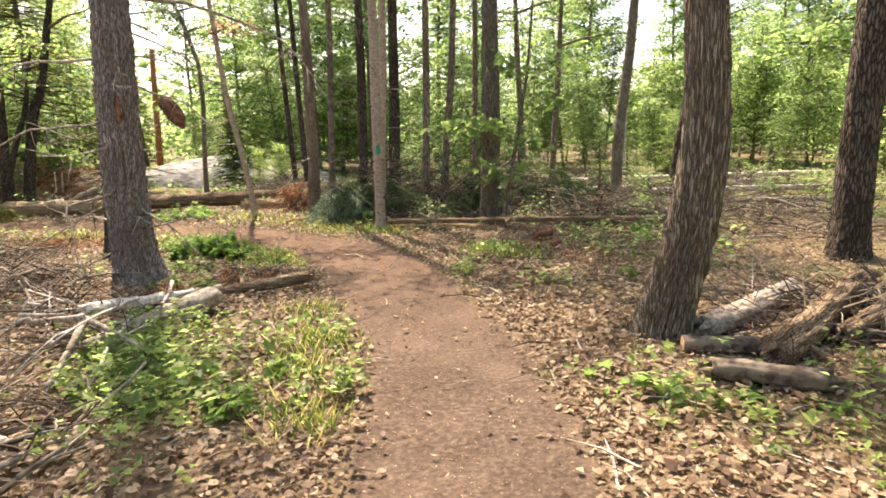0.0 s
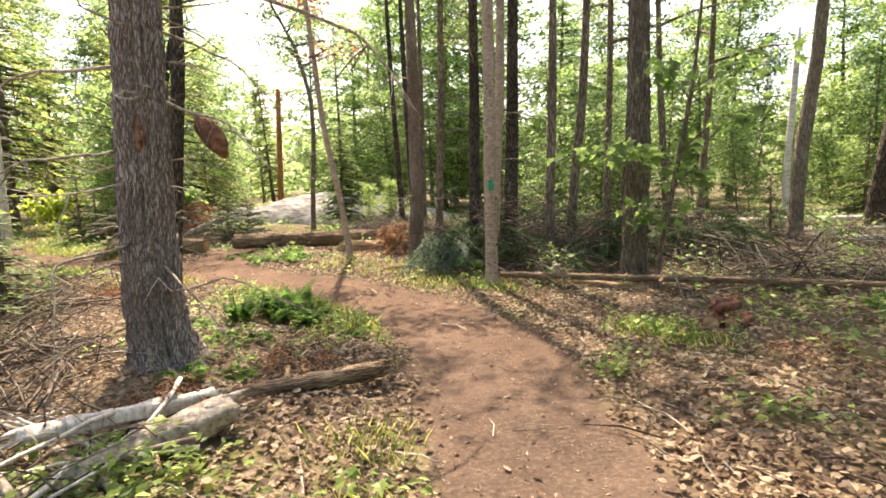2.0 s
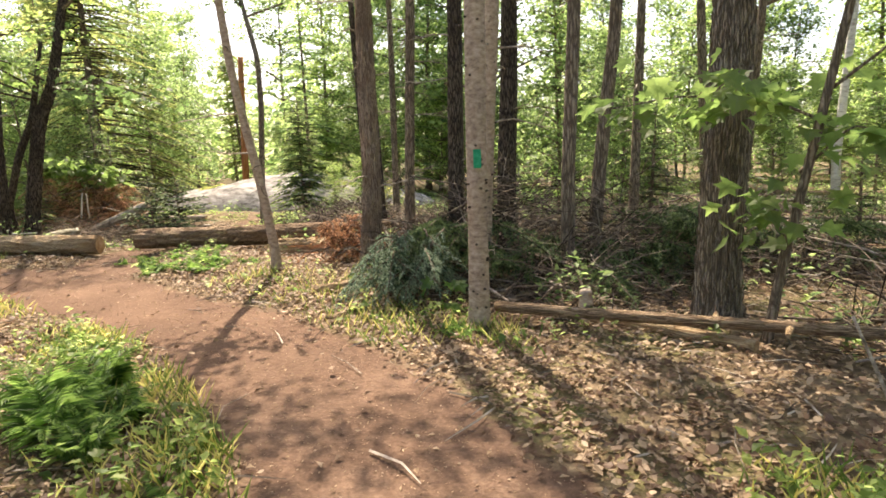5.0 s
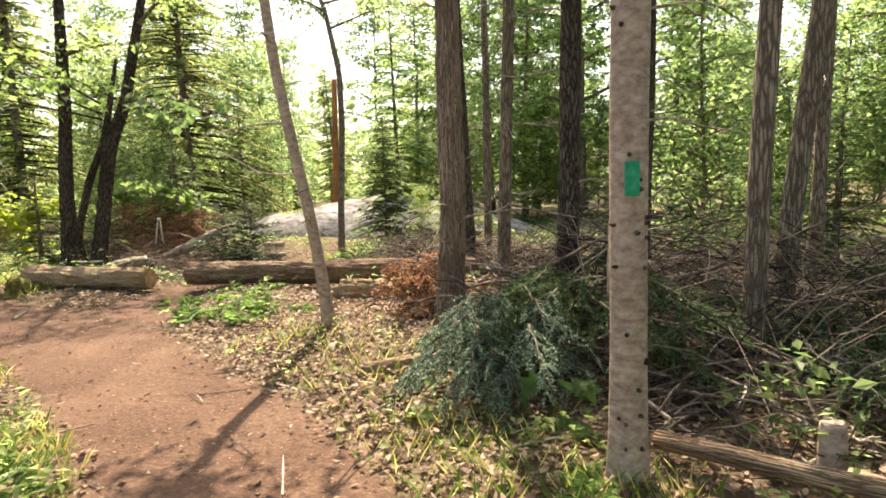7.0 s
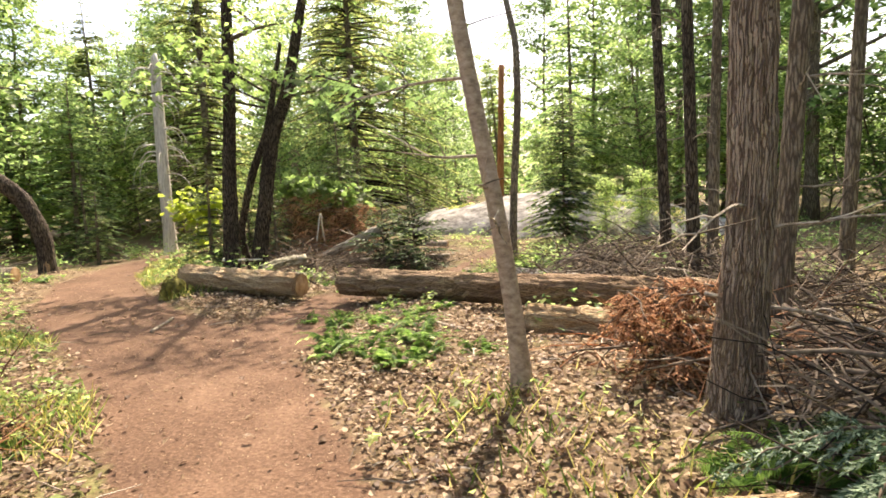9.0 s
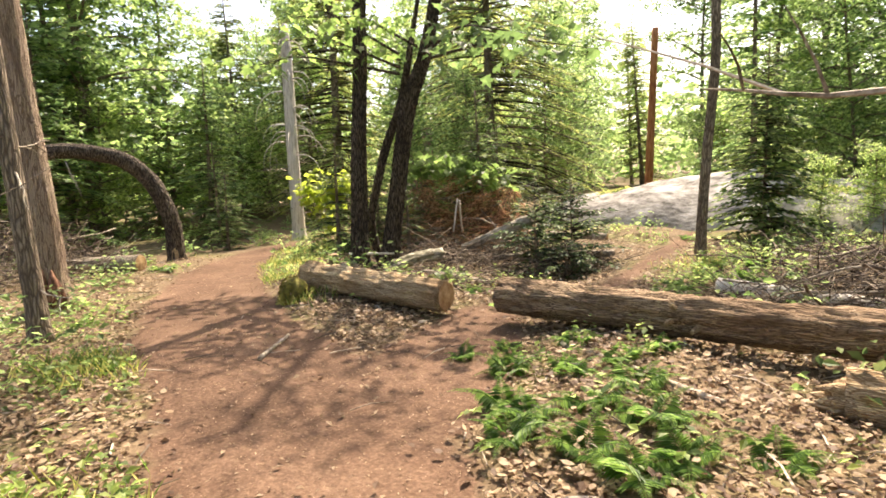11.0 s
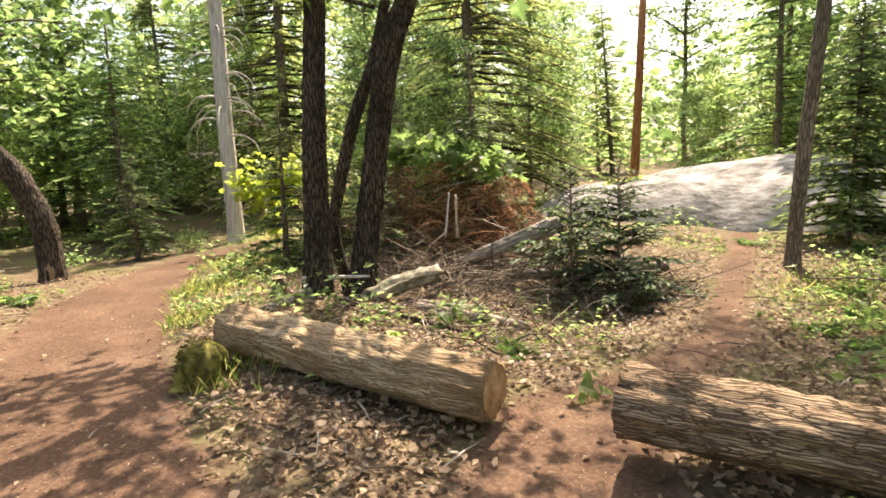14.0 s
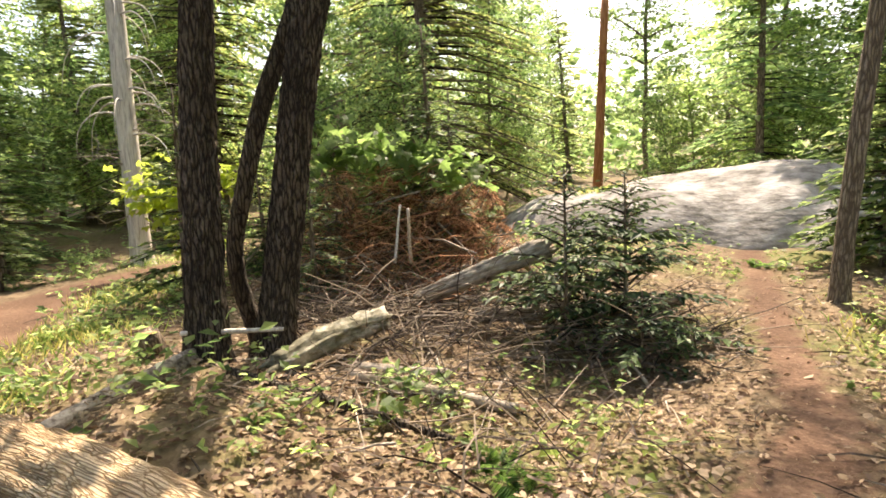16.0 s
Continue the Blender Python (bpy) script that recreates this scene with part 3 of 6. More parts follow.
def conifer_crown(ob, h, base, rad, rng, mat="needle", step=0.3, per=5, spray=0.26, droop=0.25, leaf=kites):
    """Whorls of drooping branches with flat needle sprays on both sides."""
    wood, P, D, N, L = [], [], [], [], []
    z = base
    while z < h - 0.05:
        t = (z - base) / (h - base)
        ln = rad * (1 - t) ** 0.85 + 0.06
        for i in range(per if t < 0.85 else 4):
            a = rng.uniform(0, 6.28)
            l2 = ln * rng.uniform(0.65, 1.1)
            zz = z + rng.uniform(-0.4, 0.4) * step
            dirv = np.array([math.cos(a), math.sin(a), 0])
            st = np.array([0, 0, zz])
            en = st + dirv * l2 + np.array([0, 0, -droop * l2 + 0.15 * l2 * t * 2])
            q = curve_pts(st, en, 5, 0.07 * l2, 0.012, rng)
            wood.append(tube(q[::2], np.linspace(0.006 + 0.012 * l2, 0.003, 3), 3, cap=False))
            m = max(4, int(l2 / spray * (4.2 if leaf is kites else 6.5)))
            s = np.linspace(0.12, 1.0, m)
            c = np.stack([np.interp(s, np.linspace(0, 1, 5), q[:, j]) for j in range(3)], -1)
            side = np.cross(dirv, (0, 0, 1.0))
            sg = np.where(np.arange(m) % 2, 1, -1)[:, None]
            wide = (0.35 + 0.65 * np.sin(np.clip(s, 0, 1) * 2.6))[:, None]
            d = side[None] * sg * wide + dirv[None] * 0.75 + rng.normal(0, 0.14, (m, 3)) + np.array([0, 0, -0.15])
            d[-1] = dirv
            P.append(c + rng.normal(0, 0.012, (m, 3)))
            D.append(d)
            N.append(np.array([0, 0, 1.0]) + rng.normal(0, 0.3, (m, 3)))
            L.append(spray * rng.uniform(0.7, 1.25, m) * (0.55 + 0.45 * wide[:, 0]) * min(1.0, 0.35 + l2))
        z += step * rng.uniform(0.8, 1.2) * (1 - 0.4 * t)
    P, D, N, L = (np.concatenate(k) for k in (P, D, N, L))
    tagged(part("branchwork", make_mesh("branchwork", wood, M["twig"]), ob), kind="stuff")
    tagged(part("needle_foliage", make_mesh("needle_foliage", [leaf(P, D, N, L, L * 0.46)], M[mat]), ob), kind="stuff")


def fir_tree(name, x, y, h, rad, label, seed, base=0.3, mat="needle", step=0.22, per=6, spray=0.16, r=0.05, group="young firs", droop=0.25):
    rng = np.random.default_rng(seed)
    z0 = hz(x, y) - 0.03
    ob = thing(name, x, y, z0, label, "fir tree", group)
    q = curve_pts((0, 0, 0), (rng.normal(0, 0.03 * h / 4), rng.normal(0, 0.03 * h / 4), h), 10)
    part("trunk", make_mesh("trunk", [tube(q, np.linspace(r, 0.006, 10), 10, 0.05, 5, 0.2, rng)], M["brown"], True), ob)
    conifer_crown(ob, h, base, rad, rng, mat, step, per, spray, droop)
    return ob


# standing trunks along the trail, from the start of the walk onwards
trunk_tree("spruce_tree", [(-3.24, 5.98, 0, 0.19), (-3.28, 5.95, 0.6, 0.1862), (-3.27, 5.96, 1.35, 0.171), (-3.22, 5.99, 2.6, 0.1558)], "cedar",
           "old spruce with flaky purple-grey bark and bare dead branches", top=12, relief=0.2, furrows=14, flare=0.7, seg=80, dead=30, crown=("needle", 7.5, 1.5, 900), seed=1)
trunk_tree("oak_tree", [(1.6, 4.07, 0, 0.164), (1.64, 4.05, 0.25, 0.16), (1.75, 4.01, 0.72, 0.148), (1.84, 3.98, 1.4, 0.132), (1.82, 3.98, 2.0, 0.124), (1.78, 3.99, 2.5, 0.12)], "oak",
           "curved oak with deeply furrowed grey-brown bark beside the trail", top=12, relief=0.2, furrows=22, flare=0.3, seg=110, crown=("leaf", 7.5, 2.2, 1600), seed=2)
trunk_tree("oak_tree", [(4.63, 6.37, 0, 0.189), (4.63, 6.37, 1.3, 0.175), (4.66, 6.36, 2.8, 0.168)], "dark",
           "thick dark oak trunk with lichen patches", top=13, relief=0.08, furrows=11, flare=0.3, seg=40, crown=("leaf", 7, 2.6, 2600), seed=3)
trunk_tree("oak_tree", [(0.88, 10.33, 0, 0.1702), (0.88, 10.32, 0.5, 0.1546), (0.91, 10.31, 1.4, 0.1426), (0.93, 10.3, 2.8, 0.127)], "oak",
           "straight oak with furrowed dark bark behind a fallen pole", top=13, relief=0.2, furrows=19, flare=0.35, seg=90, crown=("leaf", 7.0, 2.0, 1600), seed=4)
blazed = trunk_tree("fir_tree", [(-1.09, 10.05, 0, 0.0882), (-1.08, 10.05, 0.9, 0.081), (-1.07, 10.05, 1.8, 0.0837), (-1.06, 10.05, 2.2, 0.0837)], "fir",
                    "slim grey fir trunk with small knots and a green painted blaze", top=11, relief=0.03, furrows=5, flare=0.25, seg=32, crown=("needle", 6.5, 1.3, 1300), seed=5)
trunk_tree("fir_tree", [(-0.3, 11.75, 0, 0.076), (-0.28, 11.75, 1.2, 0.0737), (-0.22, 11.75, 2.6, 0.0684)], "brown",
           "slim brown fir trunk behind the brush pile", top=10, relief=0.06, furrows=7, flare=0.2, seg=24, crown=("needle", 5.8, 1.4, 1100), seed=6)
trunk_tree("fir_tree", [(0.05, 12.7, 0, 0.0814), (0.13, 12.7, 1.2, 0.0792), (0.3, 12.65, 2.8, 0.074)], "brown",
           "slim leaning fir trunk behind the brush pile", top=10, relief=0.06, furrows=7, flare=0.2, seg=24, crown=("needle", 5.8, 1.4, 1100), seed=7)
knotty = trunk_tree("fir_tree", [(-1.21, 11.66, 0, 0.088), (-1.19, 11.66, 0.9, 0.083), (-1.13, 11.65, 1.8, 0.079), (-1.06, 11.64, 2.8, 0.074)], "fir",
                    "grey fir trunk with small knots rising out of the brush", top=11, relief=0.03, furrows=5, flare=0.2, seg=30, dead=3, crown=("needle", 6.5, 1.3, 900), seed=26)
trunk_tree("cedar_tree", [(-2.78, 12.4, 0, 0.1292), (-2.77, 12.4, 0.4, 0.1216), (-2.71, 12.41, 1.1, 0.1064), (-2.7, 12.41, 2.3, 0.0988)], "strip",
           "cedar trunk with stripy reddish-brown bark", top=11, relief=0.18, furrows=12, flare=0.35, seg=64, dead=4, crown=("needle", 6.5, 1.3, 700), seed=8)
# the upper leaf crown is added, unseen, to throw shade on the trail's left
trunk_tree("maple_tree", [(-4.02, 12.25, 0, 0.0655), (-4.04, 12.24, 0.4, 0.0588), (-4.12, 12.2, 1.1, 0.0554), (-4.24, 12.14, 1.9, 0.0529), (-4.34, 12.09, 2.6, 0.0504)], "fir",
           "thin grey tree that leans over the trail", top=9.5, relief=0.04, furrows=5, flare=0.35, seg=28, dead=6, crown=[("rust", 3.1, 1.1, 700), ("leaf", 5.8, 2.0, 2200)], seed=9)
trunk_tree("spruce_tree", [(-1.75, 12.98, 0, 0.11), (-1.72, 12.98, 1.0, 0.10), (-1.66, 12.99, 3.1, 0.092)], "dark",
           "dark spruce trunk with dead twigs", top=11, relief=0.07, furrows=7, flare=0.3, seg=28, dead=10, crown=("needle", 7.0, 1.3, 700), seed=10)
trunk_tree("spruce_tree", [(-2.75, 14.4, 0, 0.085), (-2.7, 14.41, 1.0, 0.08), (-2.57, 14.44, 3.6, 0.07)], "brown",
           "slim spruce trunk with dead twigs", top=11, relief=0.07, furrows=7, flare=0.3, seg=20, dead=10, crown=("needle", 7.0, 1.3, 600), seed=11)
trunk_tree("spruce_tree", [(-1.1, 13.9, 0, 0.15), (-1.1, 13.9, 1.1, 0.14), (-1.03, 13.9, 2.5, 0.12)], "dark",
           "dark spruce trunk with dead twigs", top=12, relief=0.07, furrows=7, flare=0.3, seg=24, dead=8, crown=("needle", 7.0, 1.4, 800), seed=12)
trunk_tree("oak_tree", [(4.38, 14.35, 0, 0.148), (4.4, 14.34, 0.6, 0.1332), (4.45, 14.32, 1.8, 0.1221), (4.64, 14.24, 3.5, 0.111)], "oak",
           "oak trunk leaning slightly above the fallen poles", top=13, relief=0.08, furrows=10, flare=0.3, seg=28, crown=("leaf", 5.5, 2.6, 2600), seed=13)
trunk_tree("oak_tree", [(6.67, 16.18, 0, 0.198), (6.68, 16.17, 0.6, 0.1848), (6.9, 16.0, 2.6, 0.165)], "dark",
           "thick dark oak trunk at the edge of the clearing", top=14, relief=0.08, furrows=11, flare=0.3, seg=28, crown=("leaf", 6, 2.8, 2600), seed=14)
trunk_tree("maple_sapling", [(1.05, 9.72, 0, 0.035), (1.12, 9.70, 0.5, 0.033), (1.29, 9.65, 1.5, 0.03), (1.46, 9.61, 2.5, 0.026)], "brown",
           "thin maple sapling with big drooping leaves", top=4.6, relief=0.03, furrows=4, flare=0.3, seg=12, seed=15)
trunk_tree("birch_snag", [(7.0, 22.05, 0, 0.112), (6.95, 22.05, 1.0, 0.108), (7.15, 22.0, 5.0, 0.088)], "pale",
           "white barkless dead trunk among green trees", top=6.2, relief=0.03, furrows=5, flare=0.2, seg=14, dead=3, seed=16)
trunk_tree("pine_snag", [(-16.2, 33.4, 0, 0.1785), (-16.15, 33.42, 1.0, 0.17), (-15.9, 33.55, 7.6, 0.1275)], "orange",
           "tall barkless orange-brown dead pine trunk behind the rock", top=7.7, relief=0.05, furrows=5, flare=0.2, seg=16, dead=3, seed=17)
trunk_tree("oak_tree", [(-11.45, 15.15, 0, 0.1436), (-11.44, 15.18, 0.5, 0.1261), (-11.42, 15.23, 1.65, 0.1148), (-11.36, 15.34, 3.1, 0.0974)], "dark",
           "dark oak trunk beside a leaning twin trunk", top=9, relief=0.16, furrows=14, flare=0.3, seg=64, crown=("bright", 3.6, 1.8, 1200), seed=18)
trunk_tree("oak_tree", [(-11.3, 15.6, 0, 0.1436), (-11.25, 15.68, 0.5, 0.1305), (-11.11, 15.85, 1.8, 0.1175), (-11.02, 15.98, 2.6, 0.1175), (-10.85, 16.2, 3.2, 0.0957)], "dark",
           "dark oak trunk leaning away from its twin", top=9, relief=0.16, furrows=14, flare=0.3, seg=64, crown=("bright", 4.5, 1.8, 900), seed=19)
trunk_tree("oak_tree", [(-11.62, 15.72, 0, 0.068), (-11.68, 15.55, 0.7, 0.0638), (-11.46, 15.79, 1.87, 0.0723), (-11.28, 16.05, 2.6, 0.068)], "dark",
           "thin dark stem leaning between two oaks", top=4.5, relief=0.08, furrows=7, flare=0.2, seg=24, seed=20)
snag = trunk_tree("spruce_snag", [(-17.98, 17.65, 0, 0.1763), (-17.98, 17.65, 1.0, 0.164), (-17.98, 17.65, 2.1, 0.1558), (-17.96, 17.69, 5.0, 0.1312)], "snag",
                  "silver-grey dead spruce with hanging bare branches", top=5.6, relief=0.05, furrows=7, flare=0.3, seg=28, dead=22, seed=21)
arch = trunk_tree("bent_tree", [(-15.77, 13.77, 0, 0.1558), (-15.77, 13.77, 0.8, 0.1517), (-15.84, 13.5, 1.58, 0.1517), (-15.96, 13.07, 2.02, 0.1435), (-16.17, 12.32, 2.18, 0.1312), (-16.4, 11.4, 2.1, 0.123), (-16.9, 9.8, 1.7, 0.1066), (-17.4, 8.2, 1.0, 0.082), (-17.8, 7.0, 0.1, 0.0656)], "dark",
           "bent tree trunk arched over to the ground", top=0, relief=0.08, furrows=10, flare=0.3, seg=32, seed=22)
trunk_tree("oak_tree", [(-12.15, 11.2, 0, 0.1836), (-12.15, 11.2, 1.0, 0.1666), (-12.2, 11.15, 2.6, 0.153)], "strip",
           "thick brown trunk with torn bark at its foot beside the trail", top=12, relief=0.08, furrows=8, flare=0.3, seg=32, crown=("leaf", 5, 2.0, 1500), seed=23)
# above 3 m, out of view, bend and crown are invented to shade the side trail
trunk_tree("maple_tree", [(-7.93, 19.38, 0, 0.084), (-7.91, 19.38, 0.5, 0.0784), (-7.85, 19.39, 1.5, 0.0756), (-7.73, 19.41, 3.0, 0.07), (-7.78, 19.5, 4.2, 0.066), (-8.6, 20.4, 6.0, 0.055), (-9.9, 21.2, 8.0, 0.04)], "brown",
           "grey-brown trunk beside the narrow side trail", top=10, relief=0.05, furrows=7, flare=0.25, seg=24, crown=("leaf", 5.4, 1.9, 3200), seed=24)
for i, x, y, x2, y2, z2, r, bark in [(0, -10.5, 10.85, -10.6, 10.8, 2.6, 0.085, "brown"), (1, -4.55, 18.1, -4.70, 18.08, 4.0, 0.078, "dark"), (2, -3.92, 16.95, -4.01, 16.92, 3.6, 0.078, "dark"),
                                     (3, -3.89, 17.95, -3.83, 17.96, 3.8, 0.072, "brown"), (6, -4.85, 8.22, -4.6, 8.4, 2.9, 0.09, "dark")]:
    trunk_tree("spruce_tree", [(x, y, 0, r * 1.15), (x + (x2 - x) * 0.3, y + (y2 - y) * 0.3, z2 * 0.3, r), (x2, y2, z2, r * 0.85)], bark,
               "slim bare-stemmed spruce trunk", top=10, relief=0.06, furrows=7, flare=0.3, seg=20, dead=6, crown=("needle", 8.0, 1.2, 500) if i == 6 else ("needle", 6.5, 1.3, 800), seed=30 + i)


# added trees: their high crowns shade the brush and the ground right of the trail
for i, (x, y, x2, y2, r, kind, base, spread, count) in enumerate([(-2.3, 17.2, -2.2, 17.2, 0.075, "needle", 4.6, 1.6, 2600), (0.9, 15.3, 1.0, 15.2, 0.075, "needle", 4.6, 1.9, 1900), (2.5, 17.0, 2.3, 17.0, 0.085, "needle", 4.6, 2.0, 2000),
                                                                (3.6, 18.6, 3.8, 18.4, 0.09, "leaf", 4.6, 2.4, 1900)]):
    trunk_tree("spruce_tree" if kind != "leaf" else "maple_tree", [(x, y, 0, r * 1.15), (x + (x2 - x) * 0.3, y + (y2 - y) * 0.3, 1.2, r), (x2, y2, 4.0, r * 0.85)], "brown",
               "slim grey-brown trunk with a leafy crown, added for shade", top=10, relief=0.06, furrows=7, flare=0.3, seg=18, dead=5, crown=(kind, base, spread, count), seed=60 + i)


# ---- granite outcrop ----
def build_rock():
    cx, cy = -9.4, 24.3
    n, k = 130, 80
    u, w = np.meshgrid(np.linspace(-1.25, 1.25, n), np.linspace(-1.25, 1.25, k))
    x, y = u * 5.2, w * 2.2
    q = (np.abs(u) ** 2.6 + np.abs(w) ** 2.2)
    z = 1.22 * (np.clip(1 - q, -1, 1) * 0.6 + 0.4 * np.sign(1 - q) * np.abs(1 - q) ** 0.5)
    z = z + 0.10 * np.sin(x * 1.1 + 1) * np.cos(y * 1.2) + 0.025 * np.sin(2.7 * x + 1.4 * y) + 0.007 * np.sin(6.1 * x - 3 * y + 1) + 0.003 * np.sin(11 * x + 7 * y)
    z = z - 0.22 * np.exp(-((x - 1.6 - 0.4 * y) ** 2) / 0.06)
    z = z - 0.09 * np.abs(np.sin(x * 0.8 + 2.1 * np.sin(y * 0.9) + 0.6)) ** 8 - 0.05 * np.abs(np.sin(1.7 * y + 0.5 * x)) ** 10
    z = z + 0.004 * np.random.default_rng(3).normal(0, 1, z.shape)
    z = np.maximum(z, -0.6) - 0.1
    v = np.stack([x, y, z], -1).reshape(-1, 3)
    i = (np.arange(k - 1)[:, None] * n + np.arange(n - 1)[None]).ravel()
    f = np.concatenate([np.stack([i, i + 1, i + n + 1], -1), np.stack([i, i + n + 1, i + n], -1)])
    ob = new("rock_outcrop", make_mesh("rock_outcrop", [(v, f)], M["granite"], True))
    ob.location = (cx, cy, 0)
    tagged(ob, "long smooth whaleback outcrop of pale granite", "rock")
    rng = np.random.default_rng(14)
    for mx, my, r in ((2.2, -0.9, 0.7), (3.3, -0.6, 0.8), (1.2, 0.2, 0.5), (-2.6, -0.7, 0.4), (4.0, -1.0, 0.6)):
        m = int(900 * r)
        px, py = mx + rng.normal(0, r * 0.5, m), my + rng.normal(0, r * 0.3, m)
        i, j = np.clip(np.rint((px / 5.2 + 1.25) / 2.5 * (n - 1)), 0, n - 1).astype(int), np.clip(np.rint((py / 2.2 + 1.25) / 2.5 * (k - 1)), 0, k - 1).astype(int)
        p = np.stack([px, py, z[j, i] - 0.01], -1)
        tagged(part("moss_patch", make_mesh("moss_patch", [kites(p, rand_dirs(m, rng) + (0, 0, 0.5), rand_dirs(m, rng) + (0, 0, 0.8), rng.uniform(0.04, 0.13, m), 0.035)], M["grass"]), ob, "tuft of moss and low plants on the stone"), "tuft of moss and low plants on the stone", kind="stuff")


build_rock()


# ---- logs ----
def log(name, a, b, ra, rb, bark, label, relief=0.07, ends=True, seg=28, sag=0.0, lift=None, group="fallen logs", stubs=0, seed=0):
    """A fallen log from a to b (x, y): it rests on the ground unless lift gives the axis heights."""
    rng = np.random.default_rng(seed + 300)
    za, zb = lift if lift else (hz(*a) + ra * 0.85, hz(*b) + rb * 0.85)
    A, B = np.array([*a, za]), np.array([*b, zb])
    L = np.linalg.norm(B - A)
    yaw, tilt = math.atan2(B[1] - A[1], B[0] - A[0]), math.asin((zb - za) / L)
    ob = thing(name, 0, 0, 0, label, "log", group)
    ob.matrix_world = Matrix.Translation(A) @ Matrix.Rotation(yaw, 4, "Z") @ Matrix.Rotation(-tilt, 4, "Y")
    n = max(6, int(L / 0.07))
    q = curve_pts((0, 0, 0), (L, 0, 0), n, sag)
    q[:, 1] += 0.02 * L / 3 * np.sin(np.linspace(0, 5, n) + seed)
    part("trunk", make_mesh("trunk", [tube(q, np.linspace(ra, rb, n), seg, relief, 6, 0, rng, cap=True)], M[bark], True), ob)
    if ends == "broken":
        for pt, r, sg in ((q[0], ra, -1), (q[-1], rb, 1)):
            for _ in range(7):
                t = rng.uniform(0, 6.28)
                o = pt + np.array([-sg * 0.03, math.cos(t) * r * 0.62, math.sin(t) * r * 0.62])
                tip = o + np.array([sg * (0.04 + rng.uniform(0.3, 1.6) * r), rng.normal(0, 0.12) * r, rng.normal(0, 0.12) * r])
                part("splinter", make_mesh("splinter", [tube([o, (o + tip) / 2, tip], [r * 0.36, r * 0.26, r * 0.06], 6, 0.2, 3, 0, rng)], M[bark], True), ob)
    elif ends:
        for k, (pt, r, s) in enumerate(((q[0], ra, -1), (q[-1], rb, 1))):
            th = np.linspace(0, 6.283, 21)[:-1]
            rings = [np.array([[pt[0] + s * 0.004 * (3 - j), pt[1] + r * 0.95 * j / 3 * math.cos(t), pt[2] + r * 0.95 * j / 3 * math.sin(t)] for t in th]) for j in (1, 2, 3)]
            v = np.concatenate([[pt + (s * 0.012, 0, 0)], *rings])
            f = [(0, 1 + i, 1 + (i + 1) % 20) for i in range(20)]
            for j in (0, 1):
                for i in range(20):
                    p0, p1 = 1 + 20 * j + i, 1 + 20 * j + (i + 1) % 20
                    f += [(p0, p0 + 20, p1 + 20), (p0, p1 + 20, p1)]
            part("cut_end", make_mesh("cut_end", [(v, np.array(f))], M["cut"]), ob, "pale sawn log end")
    for _ in range(stubs):
        t = rng.uniform(0.1, 0.9)
        a2 = rng.uniform(2.6, 6.8)
        r = ra + (rb - ra) * t
        st = np.array([L * t, 0, 0])
        o = np.array([rng.uniform(-0.3, 0.3), math.cos(a2), math.sin(a2)])
        part("branch_stub", make_mesh("branch_stub", [tube([st + o * r * 0.7, st + o * (r + 0.05), st + o * (r + rng.uniform(0.08, 0.16))], [0.028, 0.022, 0.015], 7)], M["log"]), ob)
    return ob


log("cut_log", (-10.42, 13.66), (-8.22, 14.0), 0.165, 0.16, "log", "sawn barkless cedar log lying beside the trail fork", relief=0.14, seg=44, stubs=5, seed=1, lift=(0.24, 0.175))
log("fallen_log", (-7.56, 14.12), (-3.2, 14.9), 0.165, 0.14, "logdark", "long fallen cedar log with peeling brown bark", relief=0.16, seg=40, stubs=8, seed=2, lift=(0.24, 0.24))
log("fallen_log", (-4.72, 13.72), (-3.4, 14.05), 0.125, 0.12, "log", "pale tan log with a broken end beside rusty dead boughs", relief=0.3, seg=30, seed=3, ends="broken", stubs=2)
log("fallen_log", (-3.2, 14.2), (-1.4, 14.0), 0.11, 0.09, "logdark", "grey fallen log under the brush", seg=20, seed=33)
log("fallen_pole", (-0.95, 10.25), (3.4, 8.55), 0.048, 0.032, "logdark", "long thin fallen pole lying before the trees", relief=0.05, seg=14, seed=4, lift=(0.1, 0.24), stubs=5)
log("fallen_pole", (-0.15, 10.2), (0.9, 9.45), 0.05, 0.05, "log", "short tan pole on the leaf litter", relief=0.04, seg=16, seed=5)
log("fallen_log", (-2.62, 3.95), (-2.08, 5.0), 0.07, 0.085, "stick", "grey-brown log with a splintered end on a heap of branches", relief=0.3, seg=26, seed=6, lift=(0.08, 0.2), ends="broken", stubs=3)
log("fallen_log", (-2.8, 4.3), (-2.42, 5.36), 0.042, 0.052, "snag", "pale thin log on a heap of branches", relief=0.4, seg=20, seed=7, lift=(0.3, 0.12), ends="broken")
log("fallen_log", (-2.35, 5.5), (-1.47, 6.05), 0.045, 0.062, "logdark", "weathered brown log with a broken end", relief=0.35, seg=20, seed=8, ends="broken", stubs=3, lift=(0.07, 0.1))
log("fallen_branch", (-3.3, 4.35), (-2.62, 3.98), 0.016, 0.026, "stick", "thick pale dead branch on the heap", relief=0.2, seg=14, seed=61, lift=(0.2, 0.33), ends="broken", group="dead branches")
log("fallen_branch", (-2.66, 4.02), (-2.0, 3.75), 0.027, 0.012, "stick", "thick pale dead branch on the heap", relief=0.2, seg=14, seed=62, lift=(0.33, 0.1), ends="broken", group="dead branches", stubs=2)
